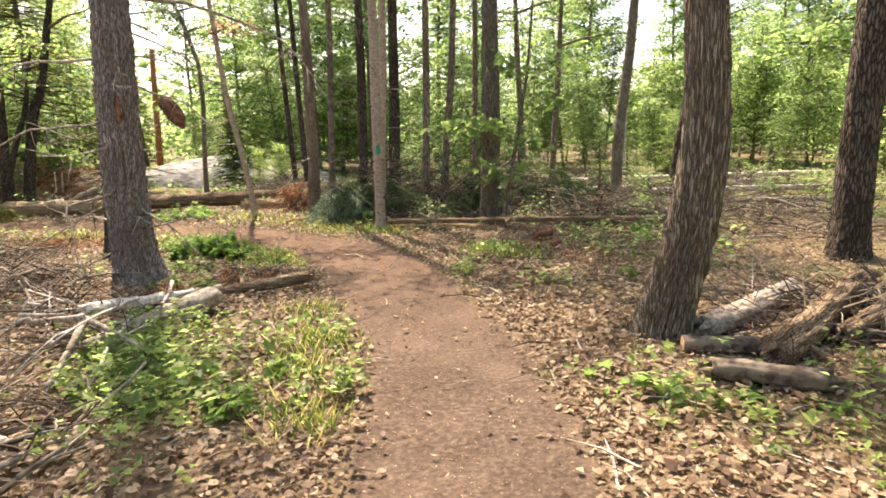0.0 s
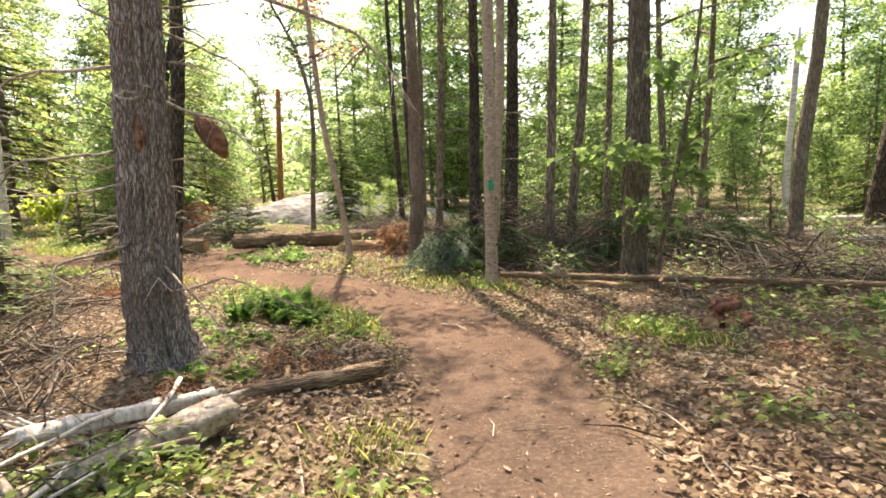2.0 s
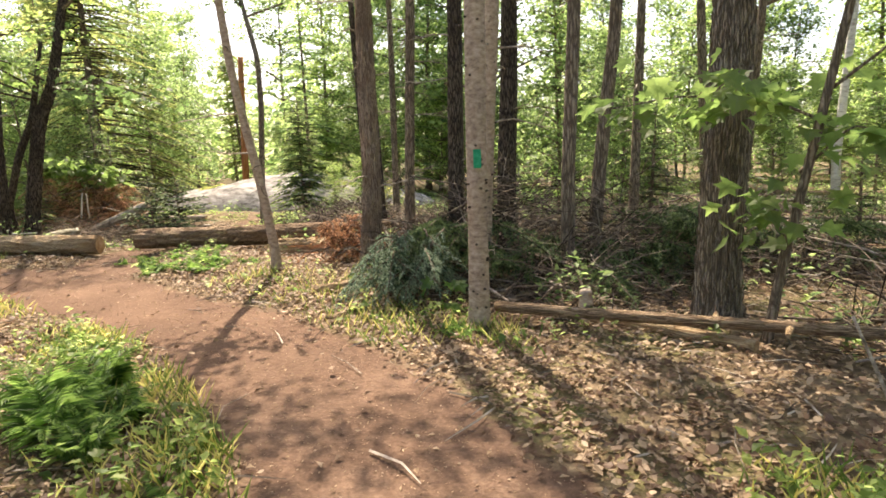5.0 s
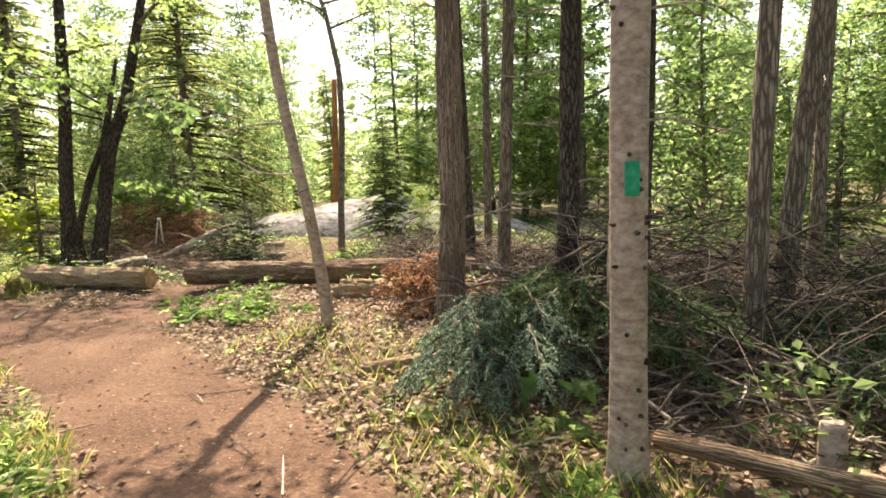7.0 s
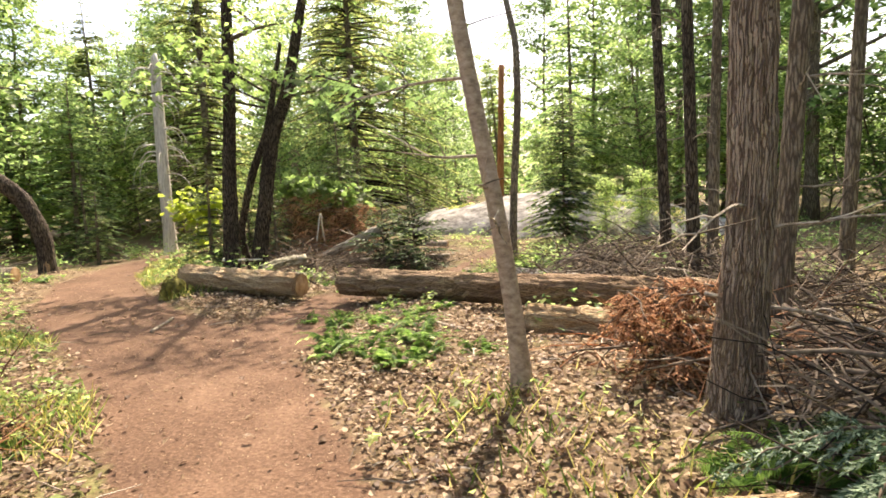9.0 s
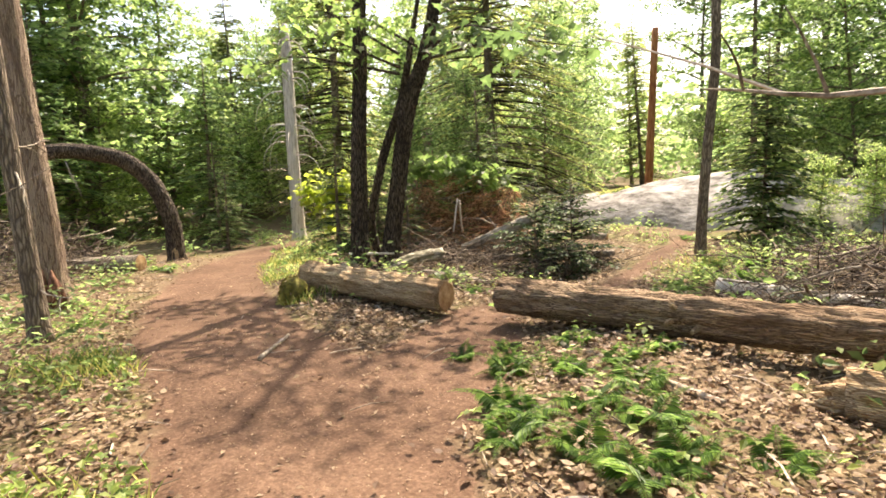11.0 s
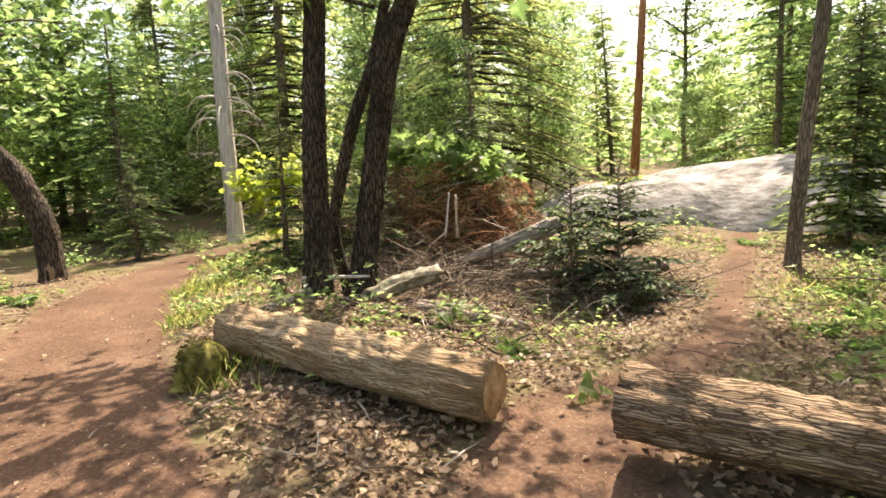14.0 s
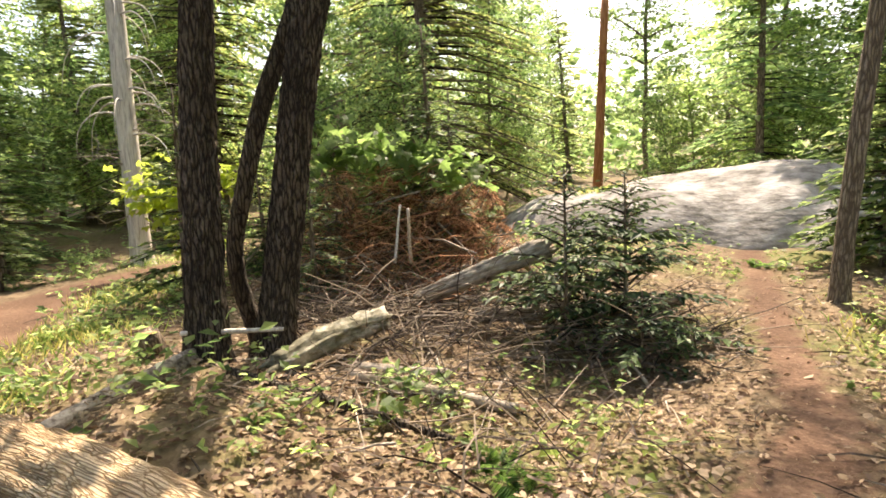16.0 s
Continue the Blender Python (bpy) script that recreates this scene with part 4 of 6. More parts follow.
log("fallen_branch", (-2.62, 3.98), (-2.5, 3.35), 0.028, 0.02, "stick", "pale dead branch sloping down to the ground", relief=0.2, seg=14, seed=63, lift=(0.3, 0.05), ends="broken", group="dead branches")
log("fallen_branch", (-2.95, 4.6), (-2.2, 4.25), 0.03, 0.02, "stick", "pale dead branch among green plants", relief=0.2, seg=12, seed=64, lift=(0.12, 0.1), ends="broken", group="dead branches")
log("fallen_branch", (1.17, 8.3), (1.0, 8.46), 0.011, 0.007, "stick", "pale broken stick standing in the brush", relief=0.1, seg=8, seed=65, lift=(0.0, 0.52), ends=False, group="dead branches")
log("fallen_branch", (-3.2, 2.6), (-2.1, 3.05), 0.05, 0.035, "logdark", "dark brown branch lying in the litter", relief=0.25, seg=16, seed=66, ends="broken", group="dead branches")
log("fallen_branch", (-3.4, 3.1), (-2.2, 2.75), 0.035, 0.02, "stick", "grey branch lying in the litter", relief=0.25, seg=14, seed=67, ends="broken", group="dead branches", stubs=3)
log("fallen_log", (1.9, 4.0), (3.0, 4.75), 0.085, 0.1, "stick", "grey-brown log on a heap beside the oak", relief=0.25, seg=26, seed=9, lift=(0.08, 0.12), ends="broken", stubs=3)
log("fallen_log", (2.1, 3.46), (3.5, 4.6), 0.085, 0.105, "logdark", "thick reddish-brown log with peeling bark on a heap", relief=0.4, seg=30, seed=10, lift=(0.09, 0.24), ends="broken", stubs=4)
log("fallen_log", (2.75, 3.75), (3.9, 4.3), 0.06, 0.075, "logdark", "brown log with torn bark on a heap", relief=0.35, seg=24, seed=68, lift=(0.1, 0.3), ends="broken", stubs=3)
log("fallen_log", (1.62, 3.72), (2.3, 3.62), 0.055, 0.06, "twig", "short dark log on the leaf litter", relief=0.25, seg=20, seed=11)
log("fallen_log", (1.62, 3.28), (2.2, 3.05), 0.06, 0.065, "twig", "short dark rotten log among seedlings", relief=0.3, seg=20, seed=69, ends="broken")
log("fallen_log", (-10.76, 15.24), (-10.84, 16.35), 0.088, 0.075, "mossy", "grey mossy log under the twin oaks", relief=0.4, seg=30, seed=12, lift=(0.06, 0.13), ends="broken", stubs=2, sag=0.04)
log("fallen_log", (-11.15, 17.15), (-9.98, 17.62), 0.066, 0.084, "birch", "pale birch log propped on the brush", relief=0.3, seg=30, seed=13, lift=(0.1, 0.6), stubs=4, ends="broken")
log("fallen_log", (-11.42, 15.0), (-10.82, 13.9), 0.06, 0.045, "stick", "thin grey log behind the cut log", relief=0.25, seg=18, seed=14, ends="broken", stubs=2)
log("fallen_branch", (-11.5, 15.0), (-11.0, 15.5), 0.02, 0.014, "snag", "thin pale stick at the foot of the twin oaks", relief=0.2, seg=10, seed=70, lift=(0.26, 0.24), ends=False, group="dead branches")
log("fallen_branch", (-10.55, 15.75), (-10.05, 16.2), 0.04, 0.03, "birch", "short pale birch stick on the ground", relief=0.2, seg=12, seed=71, ends="broken", group="dead branches")
log("fallen_branch", (-11.6, 17.6), (-11.35, 17.3), 0.02, 0.014, "snag", "pale stick standing up out of the brush", relief=0.2, seg=10, seed=72, lift=(0.35, 0.95), ends=False, group="dead branches")
log("fallen_branch", (-11.75, 17.5), (-11.85, 17.75), 0.016, 0.012, "snag", "pale stick standing up out of the brush", relief=0.2, seg=10, seed=73, lift=(0.35, 0.95), ends=False, group="dead branches")
log("fallen_log", (-10.6, 17.3), (-9.2, 18.9), 0.06, 0.05, "birch", "thin pale birch log lying behind young firs", relief=0.14, seg=16, seed=41)
log("fallen_log", (-10.4, 15.6), (-9.3, 15.9), 0.045, 0.035, "stick", "thin dead stem on the leaf litter", relief=0.14, seg=14, seed=42)
log("fallen_log", (-10.9, 15.0), (-9.2, 15.35), 0.03, 0.02, "dark", "thin dark branch on the leaf litter", relief=0.14, seg=10, ends=False, seed=43)
log("fallen_log", (-6.6, 13.75), (-5.2, 13.35), 0.03, 0.02, "stick", "thin dead stem among ferns", relief=0.14, seg=10, ends=False, seed=44)
log("fallen_branch", (-8.33, 12.03), (-8.86, 12.56), 0.02, 0.012, "stick", "short grey dead stick lying on the trail", relief=0.2, seg=10, ends=False, seed=45, group="dead branches")
log("fallen_log", (-15.6, 11.85), (-14.35, 12.75), 0.16, 0.15, "oak", "dark fallen log under the bent tree", seg=20, seed=15)
for i, (a, b, r) in enumerate([((2, 12.6), (9, 11.6), 0.07), ((3, 15), (10, 16.5), 0.09), ((1.5, 17), (8.5, 15.5), 0.08), ((4, 19), (12, 18), 0.1), ((2.5, 20.5), (9, 22), 0.08),
                               ((5, 13.5), (12, 14.2), 0.08), ((-13.5, 19), (-10, 20), 0.1), ((-6.5, 16.5), (-3, 16.2), 0.09)]):
    log("fallen_pole", a, b, r, r * 0.8, "snag" if i % 2 else "stick", "grey fallen trunk lying in the clearing", relief=0.04, seg=12, seed=20 + i)



# ---- the woods around ----
def proto_tree(h, base, spread, count, kind, seed, size, r=0.13):
    rng = np.random.default_rng(seed)
    ob = thing("broadleaf_tree", 0, 0, 0, "green broadleaf tree with a slim grey trunk", "tree", "woods around the clearing")
    q = curve_pts((0, 0, 0), (rng.normal(0, 0.3), rng.normal(0, 0.3), h), 14, 0, 0.04, rng)
    spine = np.concatenate([q, np.linspace(r, 0.02, 14)[:, None]], 1)
    part("trunk", make_mesh("trunk", [tube(q, spine[:, 3], 10, 0.05, 5, 0.3, rng)], M["brown"], True), ob)
    leafy_crown(ob, spine, kind, base, spread, count, rng, size, blades)
    return ob


def proto_fir(h, base, rad, seed, mat, spray, step):
    rng = np.random.default_rng(seed)
    ob = thing("conifer_tree", 0, 0, 0, "dark green conifer with drooping needle branches", "tree", "woods around the clearing")
    q = curve_pts((0, 0, 0), (0, 0, h), 12)
    part("trunk", make_mesh("trunk", [tube(q, np.linspace(0.03 + h * 0.011, 0.01, 12), 9, 0.05, 5, 0.3, rng)], M["brown"], True), ob)
    conifer_crown(ob, h, base, rad, rng, mat, step, 6, spray * 0.85, leaf=blades)
    return ob


PROTO = {
    "tall": [proto_tree(13, 2.0, 2.9, 9500, "leaf", 1, 0.19), proto_tree(11, 1.4, 2.6, 9000, "bright", 2, 0.175), proto_tree(15, 2.8, 3.1, 9800, "leaf", 3, 0.2)],
    "under": [proto_tree(4.2, 0.5, 1.4, 4600, "bright", 4, 0.115, 0.035), proto_tree(3.2, 0.4, 1.3, 4200, "leaf", 5, 0.11, 0.03), proto_tree(5.5, 0.8, 1.7, 5200, "leaf", 6, 0.12, 0.05)],
    "fir": [proto_fir(9, 0.5, 2.0, 7, "fresh", 0.34, 0.34), proto_fir(12, 0.8, 2.3, 8, "needle2", 0.38, 0.4), proto_fir(6, 0.3, 1.6, 9, "fresh", 0.27, 0.27)],
    "small": [proto_fir(2.6, 0.1, 0.9, 10, "needle", 0.17, 0.2), proto_fir(1.6, 0.08, 0.65, 11, "needle", 0.13, 0.15)],
}
used = {}
CAMLINE = np.array([(0, -3, 0), (0, 4, 0), (-0.8, 7, 0), (-2.6, 9.3, 0), (-5.3, 10.9, 0), (-7.6, 13.1, 0)], float)


def blocked(x, y, near):
    if line_gap(np.array(x), np.array(y), CAMLINE) < near or trail_gap(np.array(x), np.array(y)) < 0.8:
        return True
    if line_gap(np.array(x), np.array(y), np.array([(-18.6, 18.4, 0), (-21.5, 24.0, 0)])) < 2.3 or line_gap(np.array(x), np.array(y), np.array([(-8.5, 22.0, 0), (-16.2, 33.6, 0), (-11.5, 23.0, 0)])) < 2.2:
        return True
    return ((x + 9.4) / 7.5) ** 2 + ((y - 23.6) / 3.6) ** 2 < 1


def plant(kind, x, y, rng, lo=0.8, hi=1.25):
    protos = PROTO[kind]
    k = int(rng.integers(len(protos)))
    s = rng.uniform(lo, hi)
    m = pose(x, y, hz(x, y) - 0.05, rng.normal(0, 1.5), rng.normal(0, 1.5), rng.uniform(0, 360)) @ Matrix.Diagonal((s, s, s * rng.uniform(0.9, 1.15), 1))
    key = (kind, k)
    if key not in used:
        used[key] = 1
        protos[k].matrix_basis = m
    else:
        copy_thing(protos[k], m)


def scatter(kind, count, x0, x1, y0, y1, near, gap, seed, lo=0.8, hi=1.25, test=None):
    rng = np.random.default_rng(seed)
    got, tries = [], 0
    while len(got) < count and tries < count * 30:
        tries += 1
        x, y = rng.uniform(x0, x1), rng.uniform(y0, y1)
        if blocked(x, y, near) or (test and not test(x, y)) or any((x - a) ** 2 + (y - b) ** 2 < gap * gap for a, b in got):
            continue
        got.append((x, y))
        plant(kind, x, y, rng, lo, hi)


def outside(x, y):
    """Beyond the open ground round the trail and the rock."""
    return not (-20 < x < 11 and -6 < y < 24.5)


scatter("tall", 38, -46, 32, 27, 58, 12, 3.2, 1, test=outside)
scatter("fir", 17, -46, 30, 29, 50, 12, 3.0, 2, test=outside)
scatter("under", 52, -24, 24, 25, 36, 11, 1.7, 3, test=outside)
scatter("fir", 22, -44, -19, 4, 28, 9, 2.6, 4, test=outside)
scatter("tall", 12, -44, -20, -4, 28, 9, 3.4, 5, test=outside)
scatter("under", 22, -32, -19, 4, 26, 9, 1.8, 6, test=outside)
scatter("tall", 11, 11, 36, -6, 26, 8, 3.4, 7, test=outside)
scatter("under", 20, 9, 24, 8, 26, 8, 1.9, 8, test=outside)
scatter("tall", 5, -24, 24, -22, -7, 6, 4, 9)
scatter("small", 12, -19, -12, 15, 24, 3, 1.2, 10)
scatter("under", 9, 1.5, 13, 21.5, 26, 3, 1.5, 13, 0.5, 0.8)
scatter("under", 5, -19, -14, 19, 25, 3, 1.5, 14, 0.5, 0.8)
scatter("small", 7, -9.5, -5, 5, 9, 3.2, 1.0, 12)
scatter("small", 4, -8, -5.5, 20.5, 22.3, 3, 0.7, 15, 0.4, 0.6)
scatter("small", 10, 1, 11, 14, 25, 3, 1.6, 11)
rp = np.random.default_rng(99)
for x, y, s in ((-0.3, 15.8, 0.62), (0.9, 16.6, 0.7), (-7.0, 22.3, 0.3), (-6.3, 22.8, 0.35)):
    plant("under", x, y, rp, s, s * 1.05)
for x, y, s in ((-21.8, 13.6, 0.8), (-24.0, 16.4, 0.85), (-20.8, 11.0, 0.75)):
    plant("tall", x, y, rp, s, s * 1.05)
for kind, protos in PROTO.items():
    for k, ob in enumerate(protos):
        if (kind, k) not in used:
            ob.location = (30 + 4 * k, 40, hz(30 + 4 * k, 40))


fir_tree("young_fir", -9.68, 17.35, 1.5, 0.68, "small dark green fir with a bare stem beside the birch log", 61, 0.42, "firdark", 0.14, 6, 0.11, 0.022, droop=-0.05)
fir_tree("young_fir", -9.4, 17.95, 1.45, 1.05, "small dark green fir with wide flat boughs beside the side trail", 62, 0.14, "firdark", 0.13, 7, 0.13, 0.022, droop=0.0)
fir_tree("young_fir", -9.0, 17.2, 0.62, 0.6, "low dark green fir seedling under a taller fir", 67, 0.06, "firdark", 0.1, 6, 0.09, 0.012, droop=0.0)
fir_tree("young_fir", -7.63, 21.3, 3.6, 1.0, "pointed young fir before the granite rock", 63, 0.25, "needle", 0.13, 8, 0.17, 0.035)
fir_tree("balsam_fir", -5.6, 27.0, 5.0, 1.3, "tall green fir behind the granite rock", 64, 0.3, "fresh", 0.42, 5, 0.28, 0.1)
fir_tree("balsam_fir", -9.9, 27.4, 9.5, 1.9, "tall green fir behind the granite rock", 65, 0.3, "fresh", 0.42, 5, 0.28, 0.1)
fir_tree("hemlock_tree", -16.2, 23.5, 13.0, 3.7, "tall olive-green hemlock with drooping boughs behind the brush heap", 66, 1.2, "needle2", 0.3, 9, 0.16, 0.19, "standing tree trunks", 0.34)
fir_tree("hemlock_tree", -22.0, 21.6, 13.5, 3.6, "tall dark green hemlock at the edge of the clearing", 68, 1.0, "needle2", 0.34, 8, 0.2, 0.19, "standing tree trunks", 0.32)


def far_woods():
    """Woods that close the view all round, too far to tell the trees apart."""
    rng = np.random.default_rng(77)
    n = 900
    a, r = rng.uniform(0, 6.283, n), rng.uniform(55, 105, n)
    cx, cy = -6 + r * np.cos(a), 12 + r * np.sin(a)
    h = rng.uniform(7, 15, n)
    m = 46
    k = np.repeat(np.arange(n), m)
    z = rng.beta(1.3, 1.3, n * m) * h[k]
    w = 2.6 * (1 - 0.65 * z / h[k])
    p = np.stack([cx[k] + rng.normal(0, 1, n * m) * w, cy[k] + rng.normal(0, 1, n * m) * w, z], -1)
    s = rng.uniform(0.7, 1.5, n * m)
    ob = new("far_woods", make_mesh("far_woods", [kites(p, rand_dirs(n * m, rng), rng.normal(0, 0.7, (n * m, 3)) + (0, 0, 0.6), s, s * 0.7)], M["leaf"]))
    tagged(ob, "dense green woods far behind the clearing", "woods", kind="stuff")


far_woods()


# ---- brush, boughs and small wood ----
def branch_piece(rng, a, ln, way, r, seg=5, wob=0.03, forks=2):
    """A crooked dead branch with side twigs."""
    d = unit(np.asarray(way, float))
    q = curve_pts(a, np.asarray(a) + d * ln, 7, rng.uniform(-0.03, 0.05) * ln, wob * 0.6 * ln, rng)
    pcs = [tube(q, np.linspace(r, r * 0.35, 7), seg)]
    for _ in range(forks):
        k = rng.integers(2, 6)
        b = q[k]
        e = b + (d * rng.uniform(0.2, 0.5) + rng.normal(0, 0.35, 3)) * ln * 0.4
        pcs.append(tube(curve_pts(b, e, 5, 0.02, wob * ln * 0.5, rng), np.linspace(r * 0.5, r * 0.15, 5), 4))
    return pcs


def brush_pile(x, y, rx, ry, h, nbranch, ntwig, label, seed, twig="twig", r=0.0125, branch="stick", length=1.5):
    """A tangle of dead branches heaped to the height h."""
    rng = np.random.default_rng(seed)
    ob = thing("brush_pile", x, y, 0, label, "brush pile", "brush piles")

    def spot():
        u, v = rng.uniform(-1, 1, 2)
        while u * u + v * v > 1:
            u, v = rng.uniform(-1, 1, 2)
        px, py = u * rx, v * ry
        return np.array([px, py, hz(x + px, y + py) + h * (1 - (u * u + v * v) ** 0.8) * rng.uniform(0.05, 1.0) + 0.02])

    for _ in range(nbranch):
        a = spot()
        an = rng.uniform(0, 6.28)
        ln = length * rng.uniform(0.5, 1.2)
        way = np.array([math.cos(an), math.sin(an), rng.normal(0, 0.25)])
        part("branch", make_mesh("branch", branch_piece(rng, a - way * ln / 2 * 0.8, ln, way, r * rng.uniform(0.5, 1.5)), M[branch if rng.uniform() < (0.4 if branch == "stick" else 0.75) else "twig"], True), ob)
    pcs = []
    for _ in range(ntwig):
        a = spot()
        an = rng.uniform(0, 6.28)
        ln = rng.uniform(0.2, 0.8)
        e = a + ln * np.array([math.cos(an), math.sin(an), rng.normal(0, 0.4)])
        e[2] = max(e[2], 0.02)
        pcs.append(tube(curve_pts(a, e, 4, rng.uniform(-0.05, 0.1), 0.03, rng), np.linspace(0.006, 0.0025, 4) * rng.uniform(0.6, 1.4), 3, cap=False))
    tagged(part("twig_tangle", make_mesh("twig_tangle", pcs, M[twig]), ob), kind="stuff")
    return ob


def needle_boughs(name, x, y, z, label, branches, mat, seed, length=0.7, spray=0.07, wide=0.02, droop=0.5, rad=0.5, category="bough", back=(0.5, 0.85), rise=0.35, z_of=None):
    """A heap of fallen conifer boughs: each bough is a part, with crossed needle-covered twiglets."""
    rng = np.random.default_rng(seed)
    ob = thing(name, x, y, z, label, category, "fallen boughs")
    for _ in range(branches):
        an = rng.uniform(0, 6.28)
        d = np.array([math.cos(an), math.sin(an), 0])
        st = np.array([*(rng.normal(0, rad * 0.45, 2)), 0]) + np.array([back[0], back[1], 0]) * rng.uniform(0, rad)
        st[2] = hz(x + st[0], y + st[1]) - z + rise * rng.uniform(0.2, 1.0) + 0.05
        ln = length * rng.uniform(0.6, 1.2)
        en = st + d * ln + np.array([0, 0, -droop * ln * rng.uniform(0.3, 1.0)])
        en[2] = max(en[2], hz(x + en[0], y + en[1]) - z + 0.03)
        q = curve_pts(st, en, 8, 0.12 * ln, 0.015, rng)
        stem = part("stem", make_mesh("stem", [tube(q, np.linspace(0.009, 0.002, 8), 5)], M["twig"], True), ob)
        m = int(ln / 0.06)
        P, D, N = [], [], []
        side = np.cross(d, (0, 0, 1.0))
        for i in range(m):
            t = (i + 0.7) / m
            c = np.array([np.interp(t, np.linspace(0, 1, 8), q[:, j]) for j in range(3)])
            for s in (-1, 1):
                w = side * s * (1.1 - 0.5 * t) + d * 0.9 + np.array([0, 0, -0.45]) + rng.normal(0, 0.3, 3)
                tl = ln * 0.42 * (1.05 - t) * rng.uniform(0.4, 1.15) + 0.03
                k = max(1, int(tl / (spray * 0.36)))
                wu = unit(w)
                for j in range(k):
                    b = c + wu * tl * j / k + np.array([0, 0, -0.05 * (j / k) ** 2])
                    for _ in range(4):
                        P.append(b)
                        D.append(wu * 0.85 + rng.normal(0, 0.42, 3))
                        N.append(np.array([0, 0, 1.0]) + rng.normal(0, 0.5, 3))
        L = spray * rng.uniform(0.7, 1.2, len(P))
        tagged(part("needle_foliage", make_mesh("needle_foliage", [kites(np.array(P), np.array(D), np.array(N), L, wide, 0.1)], M[mat]), stem), kind="stuff")
    return ob


# heap behind the blazed fir
brush_pile(-0.75, 12.4, 2.0, 1.2, 1.3, 75, 1500, "high tangle of dead grey branches behind the blazed fir", 1)
brush_pile(1.4, 12.6, 1.6, 1.1, 1.05, 40, 900, "tangle of dead branches behind the furrowed oak", 2)
brush_pile(-0.2, 11.0, 1.0, 0.6, 0.3, 18, 300, "low tangle of dead branches at the foot of slim firs", 3, length=1.1, r=0.012)
brush_pile(-3.0, 13.2, 0.9, 0.7, 0.45, 16, 150, "reddish tangle of dry twigs beside the cedar", 4, twig="rust", length=1.1)
brush_pile(-12.4, 18.3, 1.5, 1.2, 1.45, 55, 1300, "rusty brown brush heap behind the twin oaks", 5, twig="rust")
brush_pile(-4.6, 18.6, 2.4, 1.3, 0.5, 36, 800, "grey tangle of fallen branches between the long log and the rock", 25)
brush_pile(-4.3, 16.2, 2.0, 1.2, 0.65, 60, 1200, "dark tangle of fallen branches behind the long log", 6)
brush_pile(-1.8, 15.6, 2.0, 1.3, 0.65, 44, 1000, "dark tangle of fallen branches under spruces", 7)
brush_pile(-4.6, 5.4, 1.1, 1.2, 0.6, 34, 500, "dim tangle of dead branches beside the old spruce", 8, length=1.6)
brush_pile(-2.95, 4.3, 0.7, 0.7, 0.26, 16, 110, "loose heap of pale dead branches in green plants", 9, r=0.015, length=1.1, branch="snag")
brush_pile(-2.7, 2.7, 0.8, 0.7, 0.22, 14, 160, "heap of brown dead branches beside the trail", 10, r=0.016, length=1.1)
brush_pile(3.1, 4.2, 0.9, 0.6, 0.35, 20, 260, "heap of dead branches beside the curved oak", 11, length=1.0)
brush_pile(5.0, 9.0, 2.2, 1.6, 0.45, 40, 700, "low tangle of dead branches in the shade", 12)
brush_pile(3.0, 9.7, 1.6, 0.8, 0.35, 30, 600, "dark tangle of dead branches behind the fallen pole", 23)
brush_pile(4.0, 12.0, 2.4, 1.6, 0.45, 36, 700, "low tangle of dead branches in the clearing", 13)
brush_pile(7.5, 14.0, 2.6, 2.2, 0.5, 36, 700, "low tangle of dead branches in the clearing", 14)
brush_pile(3.2, 16.5, 2.8, 2.0, 0.5, 36, 700, "low tangle of dead branches in the clearing", 15)
brush_pile(-16.4, 11.4, 2.4, 1.5, 1.1, 70, 1100, "tangle of dead branches under the bent tree", 16, length=1.7)
brush_pile(-10.1, 17.7, 1.6, 1.0, 0.35, 24, 500, "low heap of dead branches round the young firs", 17, length=1.0)
brush_pile(-9.6, 15.5, 1.2, 0.8, 0.12, 11, 110, "scattered dead sticks on the leaf litter", 20, length=0.9, r=0.009)
brush_pile(-11.2, 16.6, 0.9, 0.7, 0.4, 22, 300, "dead branches heaped round the twin oaks", 21, length=0.9, r=0.011)
brush_pile(-14.8, 18.9, 1.6, 1.2, 0.5, 26, 400, "tangle of dead branches at the edge of the woods", 22)
brush_pile(-6.4, 10.3 - 0.9, 0.7, 0.5, 0.12, 8, 160, "a few rusty twigs beside the trail", 18, twig="rust", length=0.7, r=0.008)
brush_pile(-7.3, 7.8, 1.8, 1.5, 0.5, 24, 400, "tangle of dead branches in the undergrowth", 19)

needle_boughs("spruce_bough", -2.05, 10.85, 0, "heap of cut blue-green spruce boughs beside the trail", 56, "bough", 1, length=0.52, spray=0.03, wide=0.01, rad=0.4, rise=0.66, droop=1.0)
SEEDLING = thing("seedling", -1.45, 10.5, hz(-1.45, 10.5), "green broadleaf seedling beside the blazed fir", "seedling", "saplings")
needle_boughs("spruce_bough", -1.6, 11.6, 0, "dark green spruce boughs on the brush heap", 18, "firdark", 2, length=0.9, spray=0.06, wide=0.012, rad=0.6, rise=0.8)
needle_boughs("spruce_bough", 0.75, 11.8, 0, "dark green spruce boughs on the brush heap", 14, "firdark", 3, length=0.9, spray=0.06, wide=0.012, rad=0.5, rise=0.85)
needle_boughs("spruce_bough", -0.5, 11.6, 0, "dark green spruce boughs on the brush heap", 14, "firdark", 7, length=0.9, spray=0.05, wide=0.01, rad=0.6, rise=0.75)
needle_boughs("spruce_bough", 1.9, 12.0, 0, "dark green spruce boughs on the brush heap", 14, "firdark", 8, length=0.9, spray=0.05, wide=0.01, rad=0.6, rise=0.8)
